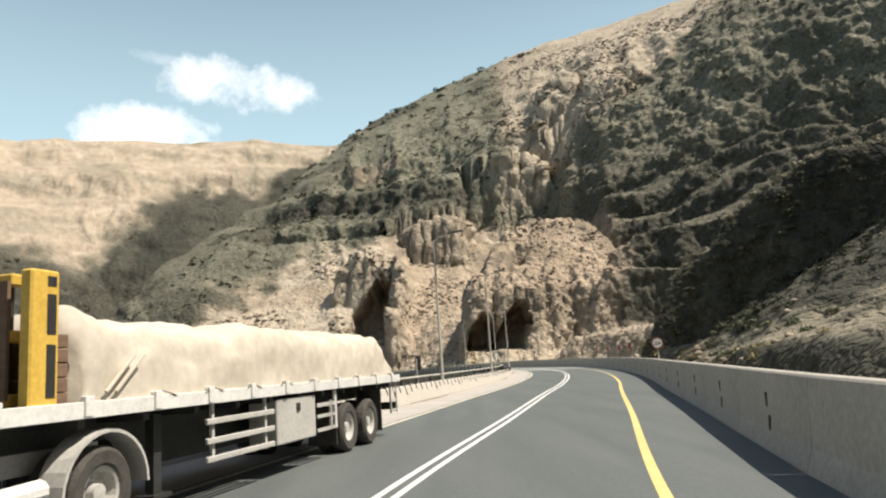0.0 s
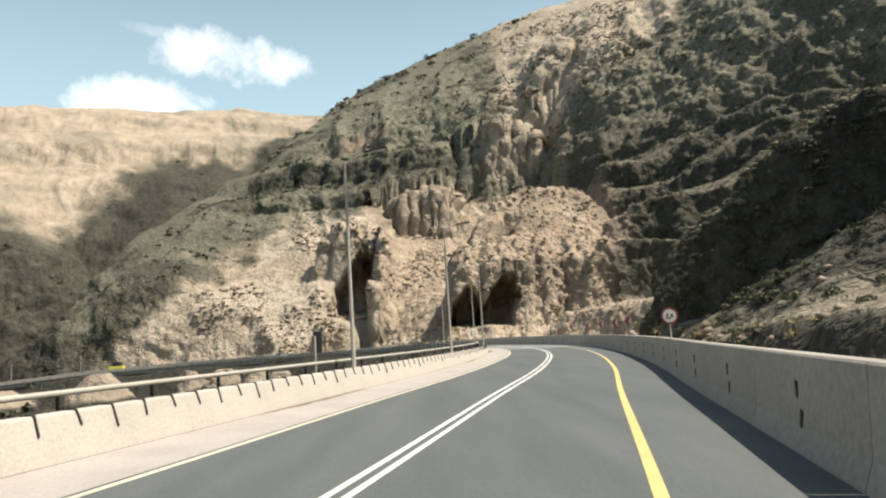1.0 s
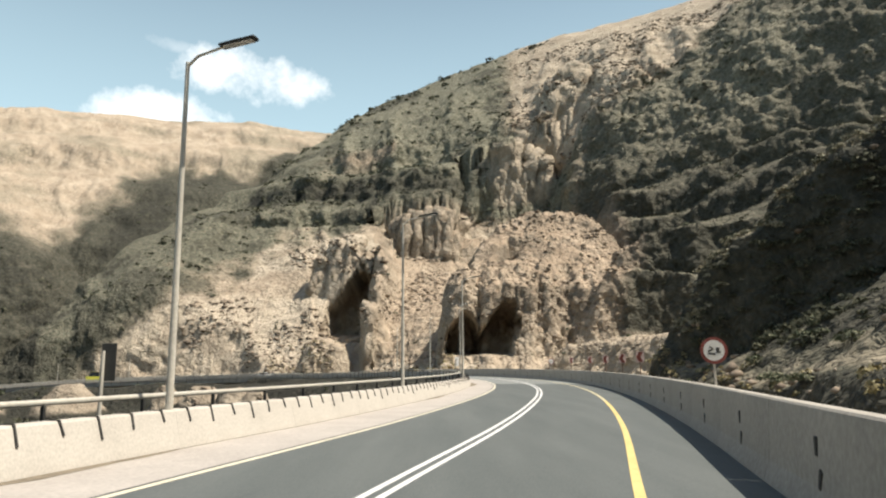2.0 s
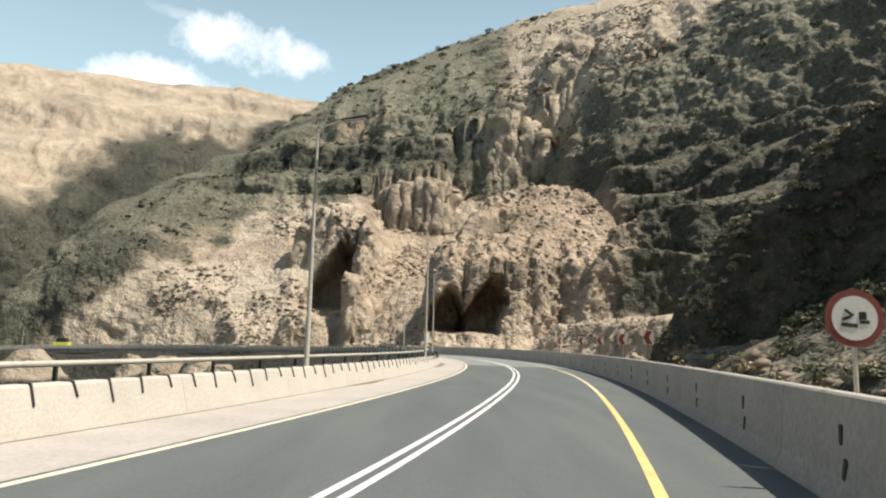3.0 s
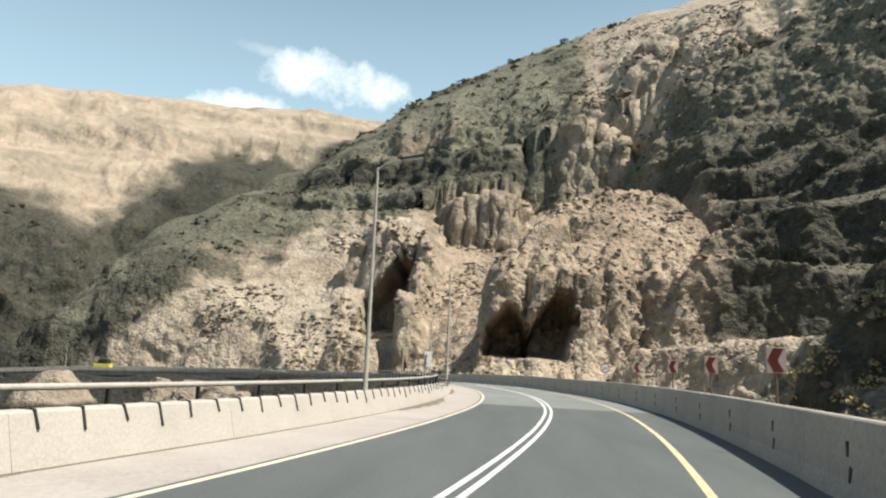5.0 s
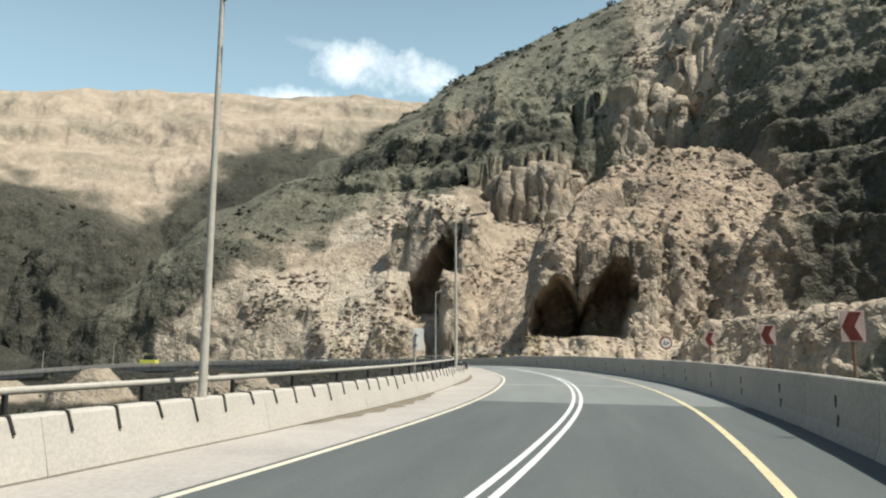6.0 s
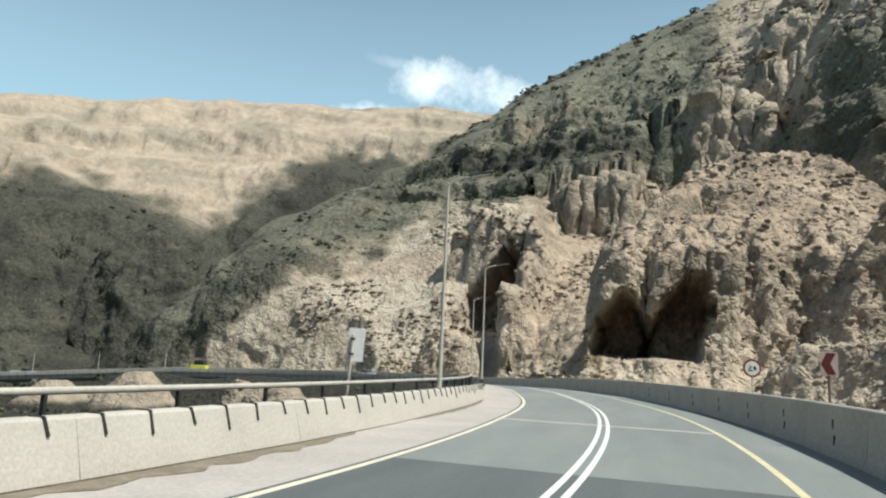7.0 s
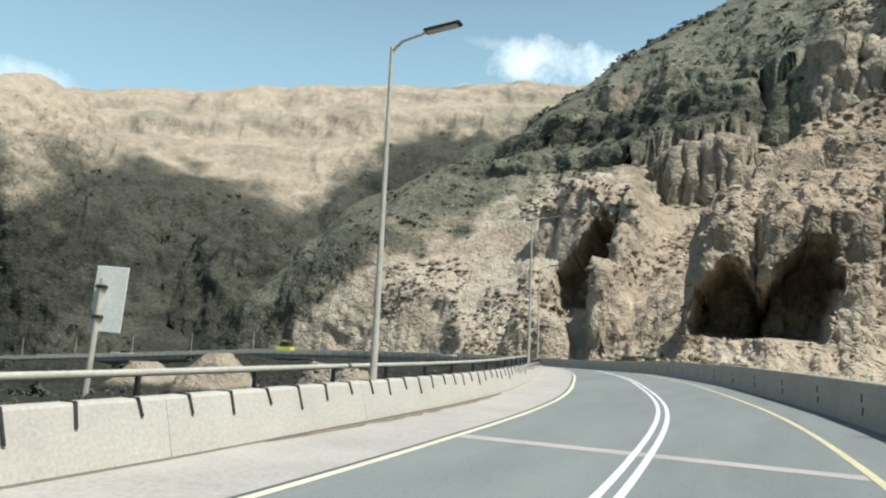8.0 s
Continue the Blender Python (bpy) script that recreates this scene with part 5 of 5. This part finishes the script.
def stones(name, label, places, sizes, mat, seed):
    """Angular loose stones, half sunk, in one mesh."""
    gen = np.random.default_rng(seed)
    base = np.array([(1, 0, 0), (-1, 0, 0), (0, 1, 0), (0, -1, 0), (0, 0, 1), (0, 0, -1), (.7, .7, .5), (-.7, .6, .5), (.6, -.7, .5), (-.6, -.7, .5)], float)
    hull = bmesh.new()
    for p in base:
        hull.verts.new(p)
    bmesh.ops.convex_hull(hull, input=hull.verts)
    hull.verts.index_update()
    tri = np.array([[v.index for v in f.verts] for f in hull.faces])
    base = np.array([v.co[:] for v in hull.verts])
    hull.free()
    n, k = len(places), len(base)
    v = base[None] * gen.uniform(0.6, 1.25, (n, k, 1))
    ang = gen.uniform(0, 6.28, n)
    c, s = np.cos(ang)[:, None], np.sin(ang)[:, None]
    v = np.stack([v[..., 0] * c - v[..., 1] * s, v[..., 0] * s + v[..., 1] * c, v[..., 2] * gen.uniform(0.5, 0.95, (n, 1))], -1)
    v = v * sizes[:, None, None] + places[:, None, :]
    f = (tri[None] + (np.arange(n) * k)[:, None, None]).reshape(-1, 3).astype(np.int32)
    me = bpy.data.meshes.new(name)
    me.vertices.add(n * k)
    me.vertices.foreach_set("co", v.ravel())
    me.loops.add(f.size)
    me.loops.foreach_set("vertex_index", f.ravel())
    me.polygons.add(len(f))
    me.polygons.foreach_set("loop_start", np.arange(0, f.size, 3, dtype=np.int32))
    me.update(calc_edges=True)
    me.materials.append(mat)
    return tagged(new(name, me), label, "stones", kind="stuff")


def island_material(name, colours, rough=0.9):
    mat, nt, b = material(name, rough)
    geo = nt.nodes.new("ShaderNodeNewGeometry")
    col = ramp(nt, geo.outputs["Random Per Island"], colours)
    grain = ramp(nt, add_noise(nt, 2.5, 4), [(0.3, (0.65, 0.65, 0.65)), (0.7, (1.1, 1.1, 1.1))])
    nt.links.new(blend(nt, 1.0, col, grain, "MULTIPLY"), b.inputs["Base Color"])
    b.inputs["Specular IOR Level"].default_value = 0.2
    return mat


M_LEAF = island_material("dark scrub leaves", [(0.0, (0.048, 0.055, 0.036)), (0.5, (0.088, 0.092, 0.060)), (1.0, (0.15, 0.147, 0.098))])
M_LEAF_PALE = island_material("grey green leaves", [(0.0, (0.08, 0.095, 0.055)), (0.6, (0.15, 0.16, 0.10)), (1.0, (0.26, 0.25, 0.17))])
# leaves for the bank's crest, with the sun on them put into the colour
M_LEAF_SUNLIT = island_material("pale sunlit leaves", [(0.0, (0.14, 0.14, 0.09)), (0.5, (0.30, 0.28, 0.19)), (1.0, (0.48, 0.44, 0.33))])
M_GRASS = island_material("dry grass", [(0.0, (0.22, 0.19, 0.09)), (0.6, (0.38, 0.32, 0.17)), (1.0, (0.52, 0.46, 0.28))])
M_STONE = island_material("loose stone", [(0.0, (0.18, 0.145, 0.11)), (0.5, (0.30, 0.24, 0.18)), (1.0, (0.46, 0.385, 0.30))])

in_view = (LAND_R > 60) & (LAND_R < 570) & (LAND_DEG > -64) & (LAND_DEG < 62) & ((LAND_LAT > 7.5) | (LAND_LAT < -9))
below_crest = LAND_R < 0.93 * K * np.interp(LAND_DEG, BEARING, CREST_R)
main_side = in_view & below_crest & (LAND_DEG > -31)
pool, normal, gen = scatter_pool(main_side & (LAND_K[..., 3] > 0.4), 2800, 3)
leaf_clumps("hill_scrub", "dark thorny scrub dotted over the hillside", pool, gen.gamma(3.0, 0.30, len(pool)).clip(0.4, 2.6) * np.clip(np.hypot(pool[:, 0] - 10, pool[:, 1] - 54) / 260, 0.4, 1.2), 24, M_LEAF, 4)
pool, normal, gen = scatter_pool(in_view & ~main_side & (LAND_K[..., 0] > 0.5), 700, 33)
leaf_clumps("gulch_scrub", "low dark bushes in the gulch", pool, gen.gamma(3.0, 0.35, len(pool)).clip(0.5, 2.4), 24, M_LEAF, 34)
pool, normal, gen = scatter_pool(in_view & (LAND_K[..., 3] <= 0.3) & (LAND_K[..., 2] < 0.3), 450, 5)
leaf_clumps("hill_tufts", "dry pale tufts and small bushes on bare slopes", pool, gen.uniform(0.3, 0.9, len(pool)), 18, M_LEAF_PALE, 6)
pool, normal, gen = scatter_pool(main_side & (LAND_R < 450) & (LAND_K[..., 0] < 0.5) & (LAND_K[..., 3] < 0.5) & (fbm(LAND_P[..., 0], LAND_P[..., 1], LAND_P[..., 2], size=22, octaves=3, seed=81) > 0.04), 6500, 7)
size = (gen.gamma(2.0, 0.22, len(pool)) + 0.12).clip(0.1, 1.1) * np.clip(np.hypot(pool[:, 0] - 10, pool[:, 1] - 54) / 200, 0.35, 1.2)
stones("hill_stones", "angular loose stones and rubble on the hillside", pool - np.array([0, 0, 0.25]) * size[:, None], size, M_STONE, 8)
verge = (LAND_LAT > 6.9) & (LAND_LAT < 16) & (LAND_R < 240) & (LAND_P[..., 1] > 5) & (LAND_P[..., 0] > -50)
pool, normal, gen = scatter_pool(verge, 1500, 9)
stones("verge_stones", "pale boulders and rubble beside the road", pool, (gen.gamma(2.0, 0.14, len(pool)) + 0.08).clip(0.05, 0.7), M_STONE, 10)
pool, normal, gen = scatter_pool(verge, 2600, 11)
leaf_clumps("verge_grass", "dry yellow grass along the verge", pool, gen.uniform(0.15, 0.5, len(pool)), 40, M_GRASS, 12, 1.2)
ring = LAND_R / (K * np.interp(LAND_DEG, BEARING, CREST_R))
pool, normal, gen = scatter_pool((ring > 0.95) & (ring < 1.015) & (LAND_DEG > -17) & (LAND_DEG < 8), 200, 25)
leaf_clumps("skyline_scrub", "dark scrub and low trees along the skyline", pool, gen.gamma(2.5, 0.5, len(pool)).clip(0.5, 3.0), 60, M_LEAF, 26)
bank_x, bank_y = LAND_P[..., 0] / K, LAND_P[..., 1] / K
bank_d = 70.1 - 0.754 * (bank_x - 19.9) - bank_y
bank = (LAND_DEG > 8) & (LAND_R < 100) & (bank_x > 18.5) & (bank_y > 20)
pool, normal, gen = scatter_pool(bank & (bank_d > 1.5) & (bank_d < 16) & (LAND_P[..., 2] > 3.2), 900, 13)
leaf_clumps("bank_scrub", "dense dark bushes over the shaded bank", pool, gen.uniform(0.3, 0.95, len(pool)), 100, M_LEAF, 14)
pool, normal, gen = scatter_pool(bank & (np.abs(bank_d - 0.5) < 0.9) & (LAND_P[..., 2] > 5), 520, 15)
leaf_clumps("crest_scrub", "pale scrub hanging over the crest of the bank, sunlight in its colour", pool, gen.uniform(0.25, 0.75, len(pool)), 90, M_LEAF_SUNLIT, 16)
pool, normal, gen = scatter_pool(bank & (bank_d > 2) & (LAND_P[..., 2] < 5.5), 26, 19)
leaf_clumps("bank_bushes", "grey-green bushes at the foot of the bank", pool, gen.uniform(0.5, 1.1, len(pool)), 260, M_LEAF_PALE, 20)
pool, normal, gen = scatter_pool(bank, 260, 17)
stones("bank_boulders", "grey boulders lodged on the shaded bank", pool, (gen.gamma(2.0, 0.16, len(pool)) + 0.1).clip(0.1, 0.6), M_STONE, 18)


def dirt_strip(name, y0, y1, lat, width, seed):
    """A ragged strip of earth washed up along the parapet's foot."""
    gen = np.random.default_rng(seed)
    i0, i1 = station(y0), station(y1)
    verts, faces = [], []
    n = i1 - i0
    for k in range(n + 1):
        w = width * max(0.0, math.sin(math.pi * k / n)) ** 0.5 * gen.uniform(0.45, 1.1) + 0.01
        verts += [at_road(i0 + k, lat, 0.03), at_road(i0 + k, lat + w * 0.5, 0.034), at_road(i0 + k, lat + w, 0.022)]
    for k in range(n):
        for j in (0, 1):
            faces.append((3 * k + j, 3 * k + j + 1, 3 * k + j + 4, 3 * k + j + 3))
    return tagged(new(name, mesh_from(name, verts, faces, M_DIRT)), "brown earth and weeds along the foot of the parapet", "dirt", kind="stuff")


M_DIRT = mottled("washed earth", (0.12, 0.10, 0.07), (0.26, 0.22, 0.16), 3.0, 0.95, fine=18, bump_by=0.5, dist=0.03)
dirt_strip("washed_earth", 84.0, 97.0, -5.52, 0.55, 21)
dirt_strip("washed_earth", 60.0, 66.0, -5.52, 0.25, 22)
dirt_strip("washed_earth", 30.0, 38.0, -5.52, 0.3, 23)
dirt_strip("washed_earth", 102.0, 118.0, -5.52, 0.3, 24)
